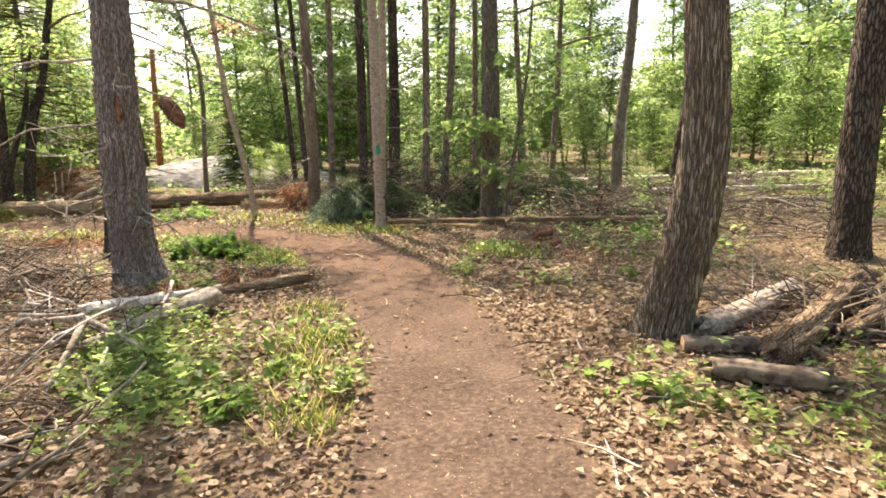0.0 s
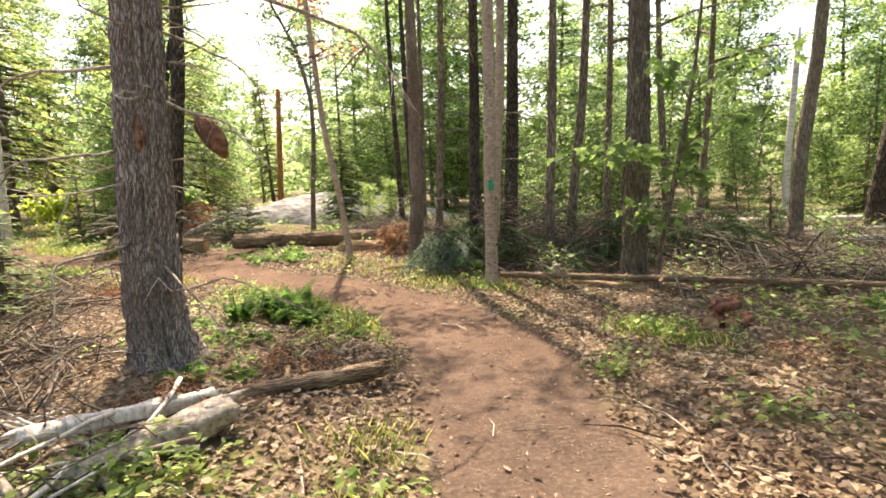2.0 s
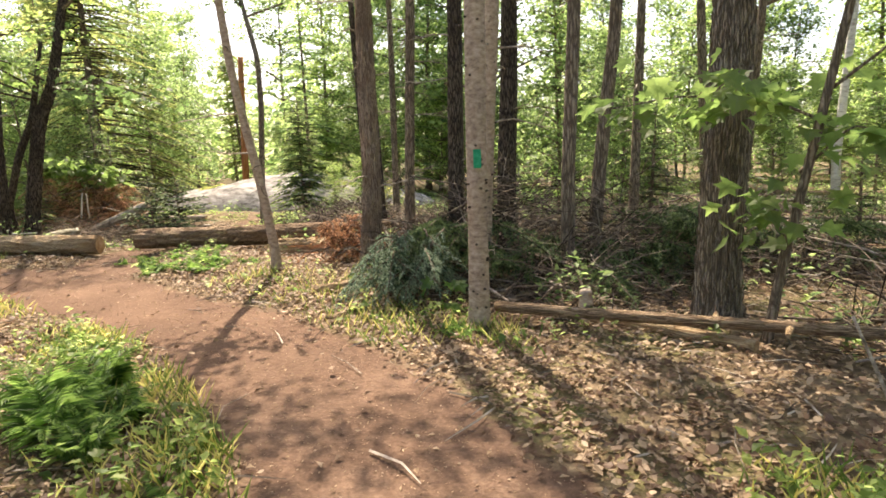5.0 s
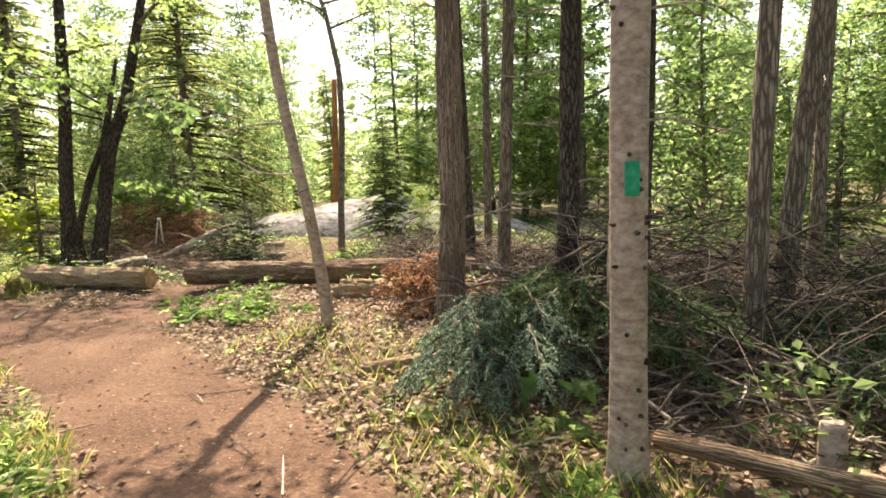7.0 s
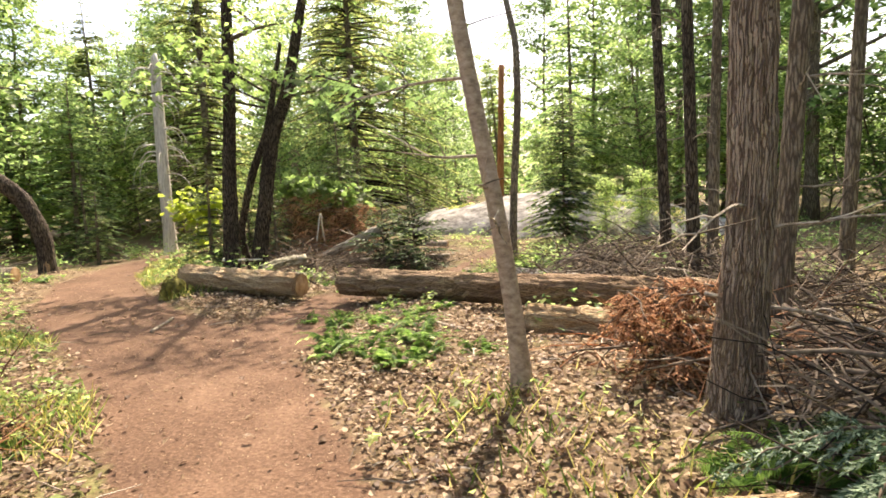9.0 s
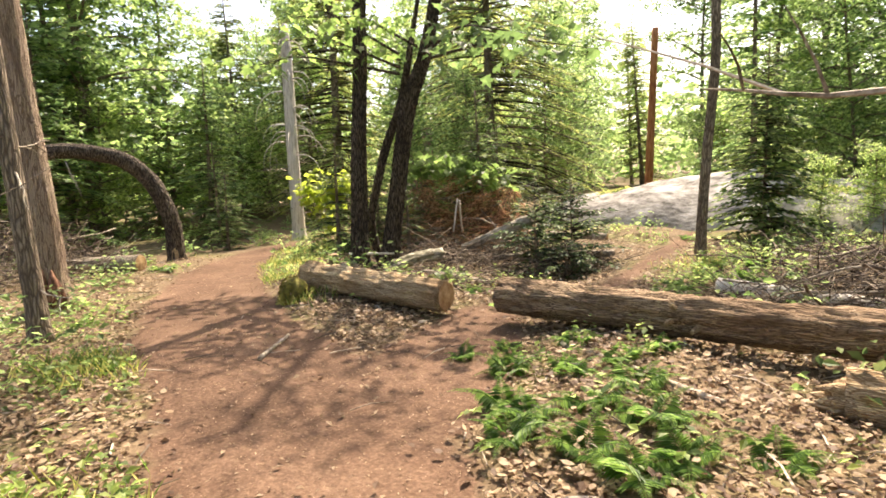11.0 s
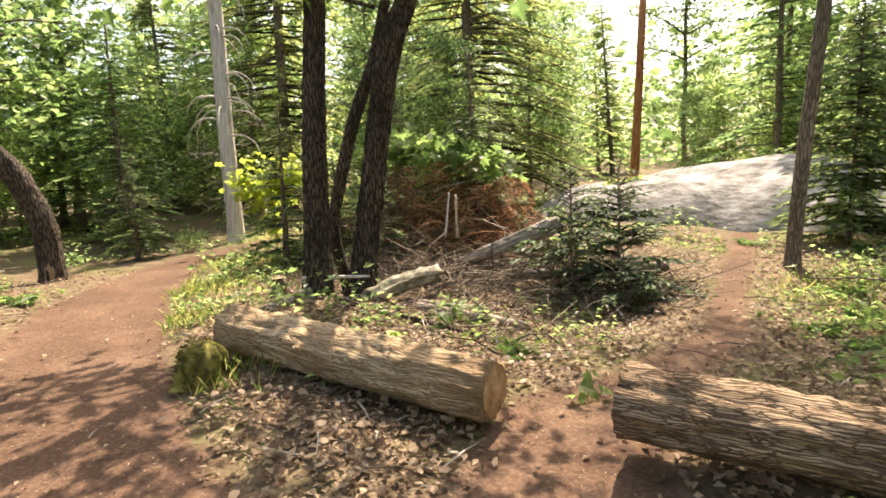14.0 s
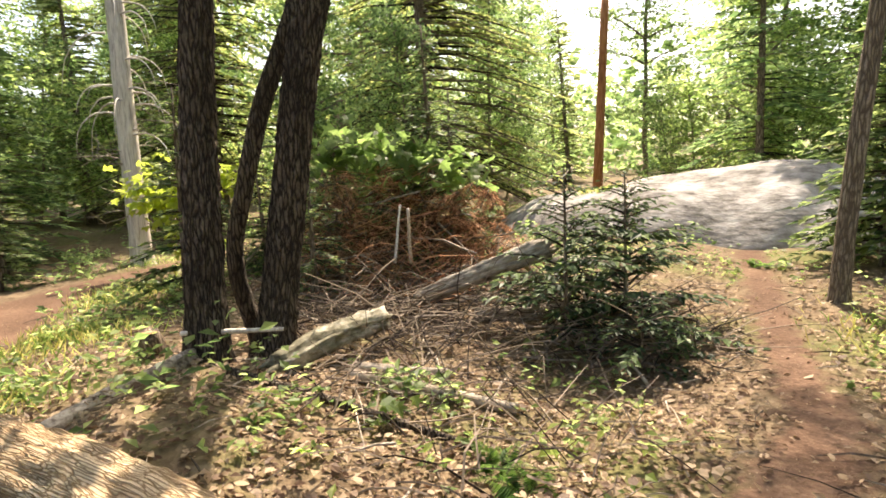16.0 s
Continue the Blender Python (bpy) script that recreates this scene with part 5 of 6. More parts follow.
needle_boughs("dead_bough", -3.35, 12.75, 0, "rusty dead conifer boughs beside the cedar", 34, "rust", 4, length=0.42, spray=0.045, wide=0.013, rad=0.34, rise=0.6, droop=0.9)
needle_boughs("dead_bough", -13.0, 17.8, 0, "rusty dead conifer boughs on the brush heap", 24, "rust", 5, length=0.7, spray=0.06, wide=0.01, rad=0.5, rise=1.35, droop=0.9)
needle_boughs("dead_bough", -11.9, 18.7, 0, "rusty dead conifer boughs on the brush heap", 26, "rust", 6, length=0.6, spray=0.06, wide=0.01, rad=0.4, rise=1.05, droop=1.0)


def snapped_stub(name, x, y, r, h, mat, label, top_mat="cut", seed=0, relief=0.08):
    rng = np.random.default_rng(seed)
    z = hz(x, y) - 0.03
    ob = thing(name, x, y, z, label, "stump", "stumps")
    q = curve_pts((0, 0, 0), (rng.normal(0, 0.03), rng.normal(0, 0.03), h), 10)
    part("body", make_mesh("body", [tube(q, np.linspace(r * 1.1, r, 10), 24, relief, 6, 0.3, rng)], M[mat], True), ob)
    t = np.linspace(0, 6.283, 17)[:-1]
    v = np.concatenate([[q[-1] + (0, 0, 0.015)], q[-1] + np.stack([np.cos(t) * r * 0.93, np.sin(t) * r * 0.93, 0.006 + 0.008 * rng.uniform(0, 1, 16)], -1)])
    part("cut_top", make_mesh("cut_top", [(v, np.array([(0, 1 + i, 1 + (i + 1) % 16) for i in range(16)]))], M[top_mat]), ob, "pale cut top")
    return ob


needle_boughs("dead_bough", -2.2, 6.2, 0, "small rusty dead conifer boughs in the leaf litter", 9, "rust", 9, length=0.3, spray=0.035, wide=0.01, rad=0.25, rise=0.12)
needle_boughs("dead_bough", -2.75, 5.15, 0, "small rusty dead conifer boughs in the leaf litter", 8, "rust", 10, length=0.3, spray=0.035, wide=0.01, rad=0.22, rise=0.15)
needle_boughs("dead_bough", 1.75, 6.7, 0, "small rusty dead conifer boughs in the leaf litter", 6, "rust", 11, length=0.26, spray=0.035, wide=0.01, rad=0.25, rise=0.1)
needle_boughs("dead_bough", -6.6, 10.0, 0, "small rusty dead conifer boughs beside the trail", 8, "rust", 12, length=0.32, spray=0.035, wide=0.01, rad=0.25, rise=0.12)
snapped_stub("stump", -0.2, 10.3, 0.048, 0.27, "fir", "short pale grey cut sapling stub", "stick", seed=1)
snapped_stub("stump", -11.9, 15.0, 0.07, 0.22, "brown", "small broken stump at the foot of an oak", seed=3)
log("fallen_log", (-3.02, 11.06), (-2.42, 11.55), 0.05, 0.046, "log", "short tan log running into the spruce boughs", relief=0.2, seg=18, seed=74, ends="broken")
log("rotten_log", (1.22, 7.65), (1.42, 8.05), 0.075, 0.08, "rot", "crumbling red rotten log with pale core", relief=0.3, seg=22, seed=51)
log("rotten_log", (1.4, 7.65), (1.62, 7.95), 0.065, 0.07, "rot", "crumbling red rotten log", relief=0.3, seg=22, seed=52)
log("rotten_log", (1.28, 7.75), (1.52, 7.9), 0.055, 0.055, "rot", "red rotten log piece lying on two others", relief=0.35, ends=False, seg=22, seed=53, lift=(0.2, 0.2))
snapped_stub("stump", -16.75, 21.3, 0.14, 2.8, "strip", "broken reddish dead trunk among the firs", "strip", 6)

mz = hz(-10.15, 13.3) - 0.05
mossy = thing("stump", -10.15, 13.3, mz, "low rotten stump covered in yellow-green moss", "stump", "stumps")
rm = np.random.default_rng(12)
part("body", make_mesh("body", [tube(curve_pts((0, 0, 0), (0.03, 0.02, 0.33), 9, 0, 0.006, rm), [0.18, 0.165, 0.15, 0.145, 0.14, 0.13, 0.115, 0.085, 0.025], 32, 0.3, 5, 0.12, rm)], M["moss"], True), mossy)
ma, mh = rm.uniform(0, 6.28, 900), rm.uniform(0.02, 0.34, 900)
mr = np.interp(mh, [0, 0.1, 0.2, 0.28, 0.34], [0.17, 0.148, 0.135, 0.1, 0.04])
md = np.stack([np.cos(ma), np.sin(ma), rm.uniform(-0.2, 0.9, 900)], -1)
tagged(part("moss_tufts", make_mesh("moss_tufts", [kites(np.stack([mr * np.cos(ma), mr * np.sin(ma), mh], -1), md, rand_dirs(900, rm) + (0, 0, 0.4), rm.uniform(0.015, 0.04, 900), 0.012)], M["moss"]), mossy), "short yellow-green moss", kind="stuff")
for k in range(9):
    a = 0.7 * k
    part("splinter", make_mesh("splinter", [tube([(0.1 * math.cos(a), 0.1 * math.sin(a), 0.03), (0.11 * math.cos(a), 0.11 * math.sin(a), 0.16), (0.1 * math.cos(a), 0.1 * math.sin(a), 0.2 + 0.08 * rm.uniform())], [0.03, 0.022, 0.005], 6, 0.3, 3, 0, rm)], M["logdark"], True), mossy, "splintered brown wood")

# blaze and knots on the slim fir


def curved_patch(cx, cy, radius, ang, half, z0, z1, n=8, m=6, lift=0.004):
    th = np.linspace(ang - half, ang + half, n)
    zz = np.linspace(z0, z1, m)
    v = np.array([[cx + (radius + lift) * math.cos(t), cy + (radius + lift) * math.sin(t), z] for z in zz for t in th])
    i = (np.arange(m - 1)[:, None] * n + np.arange(n - 1)[None]).ravel()
    return v, np.concatenate([np.stack([i, i + 1, i + n + 1], -1), np.stack([i, i + n + 1, i + n], -1)])


base_z = blazed.location.z
blaze_ang = math.atan2(-2.7, 0.42)
part("blaze", make_mesh("blaze", [curved_patch(0.018, 0.0, 0.0945, blaze_ang, 0.33, 1.31 - base_z, 1.46 - base_z)], M["paint"]), blazed, "green painted trail blaze")
rk = np.random.default_rng(5)
for i in range(34):
    t = rk.uniform(3.4, 6.2)
    z = rk.uniform(0.25, 2.9)
    o = np.array([0.012 + 0.085 * math.cos(t), 0.085 * math.sin(t), z])
    d = np.array([math.cos(t), math.sin(t), 0.1])
    part("knot", make_mesh("knot", [tube([o, o + d * 0.012, o + d * rk.uniform(0.016, 0.03)], [0.011, 0.009, 0.004], 7)], M["dark"], True), blazed, "small dark branch knot")


# ---- leafy sprays of near saplings ----
def leaf_spray(parent, pts, count, size, mat, seed, wood="brown", r=0.012, spread=0.16, local=(0, 0, 0)):
    """A twig along pts with lobed leaves hanging round it; each leaf is a part."""
    rng = np.random.default_rng(seed)
    p = np.array(pts, float) - np.array(local)
    t = np.linspace(0, 1, 10)
    q = np.stack([np.interp(t, np.linspace(0, 1, len(p)), p[:, j]) for j in range(3)], -1)
    twig = part("twig", make_mesh("twig", [tube(q, np.linspace(r, 0.003, 10), 6)], M[wood], True), parent)
    k = rng.uniform(0.15, 1.0, count)
    c = np.stack([np.interp(k, t, q[:, j]) for j in range(3)], -1) + rng.normal(0, spread, (count, 3)) * (1, 1, 0.55)
    d = rand_dirs(count, rng) + (0, 0, -0.5)
    nn = np.array([0, 0, 1.0]) + rng.normal(0, 0.35, (count, 3))
    s = size * rng.uniform(0.7, 1.25, count)
    for i in range(count):
        part("leaf", make_mesh("leaf", [lobed(c[i:i + 1], d[i:i + 1], nn[i:i + 1], s[i])], M[mat]), twig)


for i, pts in enumerate([[(0, 0, 0), (0, 0, 0.2), (-0.1, -0.05, 0.32)], [(0, 0, 0), (0.03, 0, 0.22), (0.14, 0.03, 0.34)]]):
    leaf_spray(SEEDLING, pts, 5, 0.14, "fern", 580 + i, r=0.004, spread=0.05)
for k, (x, y) in enumerate([(-2.25, 3.7), (-2.08, 3.86), (-2.42, 3.78), (-2.02, 3.55), (-1.6, 3.3), (-1.9, 3.22), (-2.3, 3.3), (-1.3, 3.9), (-1.15, 3.5), (1.15, 3.12), (0.9, 3.4), (1.35, 2.9), (1.7, 2.85), (1.9, 5.6), (-0.75, 9.55), (-9.75, 15.25), (-8.0, 14.6)]):
    sd = thing("seedling", x, y, hz(x, y) - 0.01, "small maple seedling with bright green lobed leaves", "seedling", "maple seedlings")
    leaf_spray(sd, [(0, 0, 0), (0.01, 0, 0.08), (0.04 * (-1) ** k, 0.03, 0.15)], 8, 0.1, "bright", 600 + k, r=0.003, spread=0.06)
sap = [o for o in scene.objects if o.name.startswith("maple_sapling")][0]
sl = tuple(sap.location)
for i, pts in enumerate([[(1.3, 9.65, 1.55), (0.9, 9.7, 1.75), (0.5, 9.65, 1.66)], [(1.35, 9.63, 1.75), (1.75, 9.5, 2.1), (2.2, 9.4, 2.2)], [(1.2, 9.68, 1.2), (1.45, 9.55, 1.5), (1.6, 9.45, 1.45)],
                         [(1.45, 9.6, 2.3), (1.2, 9.6, 2.65), (1.0, 9.5, 2.75)], [(1.5, 9.6, 2.4), (1.9, 9.5, 2.7), (2.3, 9.4, 2.75)], [(1.1, 9.7, 0.8), (0.95, 9.5, 1.0), (0.85, 9.35, 0.98)],
                         [(0.9, 9.9, 1.75), (0.35, 9.6, 1.75), (-0.2, 9.45, 1.66)], [(0.9, 9.9, 1.78), (0.6, 9.3, 1.8), (0.45, 9.0, 1.7)]]):
    leaf_spray(sap, pts, 34, 0.15, "bright", 500 + i, local=sl)
twin = [o for o in scene.objects if o.name.startswith("oak_tree") and abs(o.location.x + 11.3) < 0.03][0]
tl = tuple(twin.location)
for i, pts in enumerate([[(-10.85, 16.2, 3.2), (-8.9, 15.8, 3.1), (-7.1, 15.4, 2.55)], [(-10.85, 16.2, 3.3), (-9.0, 15.2, 3.2), (-7.5, 15.0, 2.7)], [(-11.1, 15.9, 3.0), (-11.9, 14.6, 3.3), (-12.3, 13.6, 3.0)],
                         [(-10.9, 16.1, 3.4), (-10.6, 14.9, 3.6), (-10.4, 13.9, 3.4)], [(-11.1, 15.9, 3.1), (-12.2, 15.3, 3.7), (-12.9, 14.7, 3.7)], [(-11.1, 15.9, 3.3), (-11.9, 15.2, 4.0), (-12.3, 14.9, 4.1)]]):
    leaf_spray(twin, pts, 60, 0.15, "leaf" if i < 2 else "bright", 520 + i, wood="dark", r=0.025, spread=0.24, local=tl)
bent = thing("bent_sapling", -13.4, 17.4, hz(-13.4, 17.4), "bent maple sapling with green leaves over the brush heap", "sapling", "saplings")
bl = tuple(bent.location)
for i, pts in enumerate([[(-13.4, 17.4, 0.0), (-13.2, 17.6, 1.5), (-12.3, 18.4, 1.6), (-11.6, 19.0, 1.1)], [(-13.2, 17.6, 1.5), (-12.6, 17.8, 1.7), (-11.9, 18.3, 1.35)], [(-13.2, 17.6, 1.5), (-12.5, 18.3, 1.72), (-11.5, 18.9, 1.3)]]):
    leaf_spray(bent, pts, 120, 0.17, "bright", 540 + i, spread=0.17, local=bl)
sy = thing("yellow_sapling", -15.8, 17.3, hz(-15.8, 17.3), "small maple sapling with bright yellow-green leaves", "sapling", "saplings")
for i, pts in enumerate([[(0, 0, 0), (0, 0, 1.0), (-0.1, -0.3, 1.7)], [(0, 0, 0.8), (0.3, 0.1, 1.3), (0.6, 0.2, 1.45)], [(0, 0, 0.8), (-0.3, -0.2, 1.2), (-0.5, -0.5, 1.4)], [(0, 0, 1.0), (0.1, 0.4, 1.5), (0.2, 0.6, 1.5)]]):
    leaf_spray(sy, pts, 110, 0.16, "yellow", 560 + i, spread=0.2)

# dead boughs of the old spruce that arch over the trail
old = [o for o in scene.objects if o.name == "spruce_tree"][0]
ol = np.array(old.location)
ro = np.random.default_rng(9)
for pts, r in [([(-3.2, 6.0, 3.05), (-2.5, 6.25, 2.98), (-1.72, 6.47, 2.66), (-1.44, 6.55, 2.36), (-1.2, 6.6, 1.95)], 0.02), ([(-3.2, 6.0, 2.2), (-2.6, 6.1, 2.0), (-2.2, 6.0, 1.6)], 0.014),
               ([(-3.3, 5.9, 2.4), (-3.9, 5.6, 2.35), (-4.5, 5.5, 2.1)], 0.016), ([(-3.3, 5.9, 1.8), (-3.9, 5.5, 1.7), (-4.3, 5.2, 1.4)], 0.014), ([(-3.1, 5.9, 0.9), (-2.7, 5.6, 0.75), (-2.3, 5.5, 0.3)], 0.012),
               ([(-3.1, 5.9, 0.7), (-2.6, 5.9, 0.8), (-2.0, 6.1, 0.45)], 0.010), ([(-3.3, 5.8, 1.1), (-3.5, 5.3, 1.0), (-3.2, 4.9, 0.3)], 0.014), ([(-3.2, 6.0, 2.7), (-2.7, 6.4, 2.5), (-2.2, 6.7, 1.9)], 0.012)]:
    p = np.array(pts) - ol
    t = np.linspace(0, 1, 14)
    q = np.stack([np.interp(t, np.linspace(0, 1, len(p)), p[:, j]) for j in range(3)], -1)
    q = q + np.cumsum(ro.normal(0, 0.008, q.shape), 0)
    pcs = [tube(q, np.linspace(r, r * 0.25, 14), 7)]
    for _ in range(7):
        b = q[ro.integers(3, 13)]
        e = b + np.array([ro.normal(0, 0.2), ro.normal(0, 0.2), -ro.uniform(0.05, 0.45)])
        pcs.append(tube(curve_pts(b, e, 5, 0, 0.02, ro), np.linspace(r * 0.4, 0.0015, 5), 4))
    part("dead_branch", make_mesh("dead_branch", pcs, M["stick"], True), old, "bare curved dead branch")
fl = curve_pts((-2.87, 6.14, 2.05), (-2.72, 6.2, 1.72), 6, 0.0, 0.01, ro) - ol
part("bark_flake", make_mesh("bark_flake", [tube(fl, [0.03, 0.06, 0.075, 0.07, 0.05, 0.015], 12, 0.5, 3, 0, ro)], M["flake"], True), old, "hanging flake of rusty bark")
part("bark_scar", make_mesh("bark_scar", [tube(curve_pts((-3.17, 5.85, 2.05), (-3.17, 5.85, 1.75), 6, 0, 0.004, ro) - ol, [0.015, 0.035, 0.045, 0.045, 0.04, 0.015], 10, 0.2, 3, 0, ro)], M["flake"], True), old, "rusty bare patch in the bark")
part("torn_wood", make_mesh("torn_wood", [tube(curve_pts((0.13, -0.08, 0.05), (0.1, -0.06, 0.42), 6, 0, 0.008, ro), [0.04, 0.06, 0.055, 0.045, 0.03, 0.01], 8, 0.3, 3, 0, ro)], M["log"], True), arch, "pale torn wood at the foot")
for k in range(5):
    o = np.array([-0.3 - 0.1 * k, -1.6 - 0.9 * k, 2.05 - 0.12 * k])
    part("dead_branch", make_mesh("dead_branch", branch_piece(ro, o, 0.7 + 0.1 * k, (0.3 - 0.2 * k, 0.25, -1.0 + 0.35 * (k % 2)), 0.016), M["stick"], True), arch, "bare dead branch")
rkk = np.random.default_rng(15)
for i in range(26):
    t, z = rkk.uniform(3.4, 6.2), rkk.uniform(0.4, 2.9)
    cx = 0.03 + 0.05 * z - 0.01
    o = np.array([cx - 0.02 + 0.075 * math.cos(t), 0.075 * math.sin(t), z])
    d = np.array([math.cos(t), math.sin(t), 0.1])
    part("knot", make_mesh("knot", [tube([o, o + d * 0.012, o + d * rkk.uniform(0.016, 0.03)], [0.01, 0.008, 0.004], 7)], M["dark"], True), knotty, "small dark branch knot")
torn = [o for o in scene.objects if o.name.startswith("oak_tree") and abs(o.location.x + 12.15) < 0.03][0]
for k in range(5):
    a = -0.6 + 0.35 * k
    o = np.array([0.165 * math.cos(a - 0.3), 0.165 * math.sin(a - 0.3), 0.12])
    part("torn_bark", make_mesh("torn_bark", [tube(curve_pts(o, o + (0.03, -0.02, 0.35 + 0.12 * (k % 2)), 5, 0, 0.01, ro), [0.03, 0.05, 0.05, 0.035, 0.01], 7, 0.3, 3, 0, ro)], M["flake"], True), torn, "torn reddish bark")
for k in range(26):
    rs = np.random.default_rng(900 + k)
    z = rs.uniform(2.3, 5.3)
    a = rs.uniform(0, 6.28)
    ln = rs.uniform(0.5, 1.1)
    st = np.array([0.15 * math.cos(a), 0.15 * math.sin(a), z])
    u = np.linspace(0, 1, 8)
    q = st + np.stack([math.cos(a) * ln * np.sin(u * 1.5) * 0.75, math.sin(a) * ln * np.sin(u * 1.5) * 0.75, 0.12 * u - ln * u ** 2.2 * rs.uniform(0.6, 1.1)], -1) + np.cumsum(rs.normal(0, 0.008, (8, 3)), 0)
    part("dead_branch", make_mesh("dead_branch", [tube(q, np.linspace(0.02, 0.004, 8), 5)], M["snag"], True), snag, "hanging bare branch")


# ---- ferns ----
def frond_mesh(seed, ln):
    rng = np.random.default_rng(seed)
    t = np.linspace(0, 1, 28)
    q = np.stack([t * ln * 0.8, 0 * t, ln * (0.62 * t - 0.55 * t * t)], -1)
    P, D, N, L = [], [], [], []
    for i in range(3, 28):
        w = ln * 0.24 * math.sin(min(1.0, t[i] * 1.5 + 0.15) * 2.6) * (1.05 - t[i]) * 1.6 + 0.008
        for s in (-1, 1):
            P.append(q[i])
            D.append((0.45, s, -0.15 + rng.normal(0, 0.06)))
            N.append((rng.normal(0, 0.15), 0, 1))
            L.append(w)
    L = np.array(L)
    return make_mesh("frond", [tube(q, np.linspace(0.004, 0.001, 28), 3, cap=False), kites(np.array(P), np.array(D), np.array(N), L, np.maximum(0.009, L * 0.19), 0.1)], M["fern"])


FRONDS = [frond_mesh(i, 0.42 + 0.05 * i) for i in range(4)]


def fern(x, y, s, n, seed, rear=0):
    rng = np.random.default_rng(seed)
    ob = thing("fern", x, y, hz(x, y) - 0.01, "green fern with arching fronds in the leaf litter", "fern", "ferns")
    for i in range(n):
        fr = part("frond", FRONDS[int(rng.integers(4))], ob)
        fr.matrix_basis = pose(0, 0, 0, rng.normal(0, 6), rng.uniform(-28, 8) - rear, 360 * i / n + rng.normal(0, 14)) @ Matrix.Diagonal((s, s, s, 1))


FERNS = [(2.5, 9.2, 0.7, 6), (3.3, 8.9, 0.8, 7), (2.9, 8.3, 0.6, 6), (4.1, 9.5, 0.8, 7), (3.6, 10.2, 0.8, 6), (-5.2, 12.35, 0.8, 7), (-6.0, 12.55, 0.8, 7), (-2.35, 11.85, 1.0, 8), (-2.1, 11.65, 0.95, 8), (-2.65, 11.75, 0.7, 7), (-1.28, 9.95, 0.5, 6), (-1.25, 3.0, 0.7, 6), (-5.1, 12.65, 0.75, 7), (-5.5, 12.4, 0.8, 7), (-5.9, 12.3, 0.75, 7), (-6.2, 12.6, 0.8, 7), (-5.4, 12.9, 0.8, 7),
         (-4.8, 12.95, 0.7, 6), (-5.8, 12.9, 0.8, 6), (-3.7, 8.4, 0.8, 7), (-3.9, 8.9, 0.8, 6), (-3.3, 8.0, 0.7, 6), (-4.2, 9.2, 0.8, 7), (-2.2, 7.3, 0.55, 6), (-6.75, 13.35, 0.6, 6), (-6.5, 13.8, 0.7, 6), (-6.0, 13.6, 0.7, 6),
         (-5.9, 14.0, 0.6, 6), (-7.0, 13.55, 0.5, 5), (-8.75, 15.05, 0.6, 5), (-10.1, 14.65, 0.35, 5), (-7.7, 15.2, 0.3, 5), (-14.3, 13.1, 0.9, 7), (-14.8, 12.8, 0.9, 7), (-11.0, 11.3, 0.6, 6), (-9.0, 11.05, 0.5, 6),
         (-6.9, 10.6, 0.5, 6), (-6.2, 10.1, 0.5, 5), (-3.95, 9.1, 0.6, 6), (-4.4, 9.3, 0.6, 6), (0.8, 7.4, 0.45, 5), (0.3, 6.4, 0.35, 5), (-7.2, 18.2, 0.7, 6), (-7.0, 17.4, 0.7, 6), (-6.9, 16.5, 0.6, 6), (-8.8, 20.9, 0.7, 6), (-7.3, 20.3, 0.8, 7),
         (-3.3, 6.9, 0.6, 6), (-3.9, 7.3, 0.7, 6), (2.1, 2.9, 0.45, 5), (1.75, 3.05, 0.4, 5), (-2.85, 5.65, 0.7, 8), (-2.55, 5.85, 0.6, 7), (-2.95, 6.9, 0.7, 7), (-6.6, 18.0, 0.8, 7), (-6.9, 18.8, 0.8, 7), (-6.4, 17.2, 0.8, 7), (-7.2, 16.9, 0.6, 6), (-6.75, 19.5, 0.9, 7), (-6.2, 13.3, 0.7, 7), (-6.6, 13.1, 0.7, 7), (-5.7, 13.3, 0.8, 7), (-7.1, 13.15, 0.5, 6), (-9.0, 15.2, 0.5, 6), (-1.25, 9.75, 0.55, 7)]
for i, (x, y, s, n) in enumerate(FERNS):
    fern(x, y, s, n, 700 + i)
for i, (x, y, s) in enumerate([(-3.1, 7.75, 1.1), (-3.35, 7.95, 1.15), (-2.9, 8.0, 1.0), (-3.2, 8.25, 1.1), (-3.6, 7.7, 1.0), (-2.75, 7.6, 0.8)]):
    fern(x, y, s, 9, 780 + i, 24)


# ---- ground cover ----
def near_points(n, seed, reach, x0=-16, x1=6.5, y0=0.5, y1=21):
    """Random places that thin out away from the trail."""
    rng = np.random.default_rng(seed)
    x, y = rng.uniform(x0, x1, n * 6), rng.uniform(y0, y1, n * 6)
    d = np.maximum(0, line_gap(x, y, CAMLINE) - 0.8)
    keep = rng.uniform(0, 1, len(x)) < np.exp(-d / reach)
    return x[keep][:n], y[keep][:n], rng


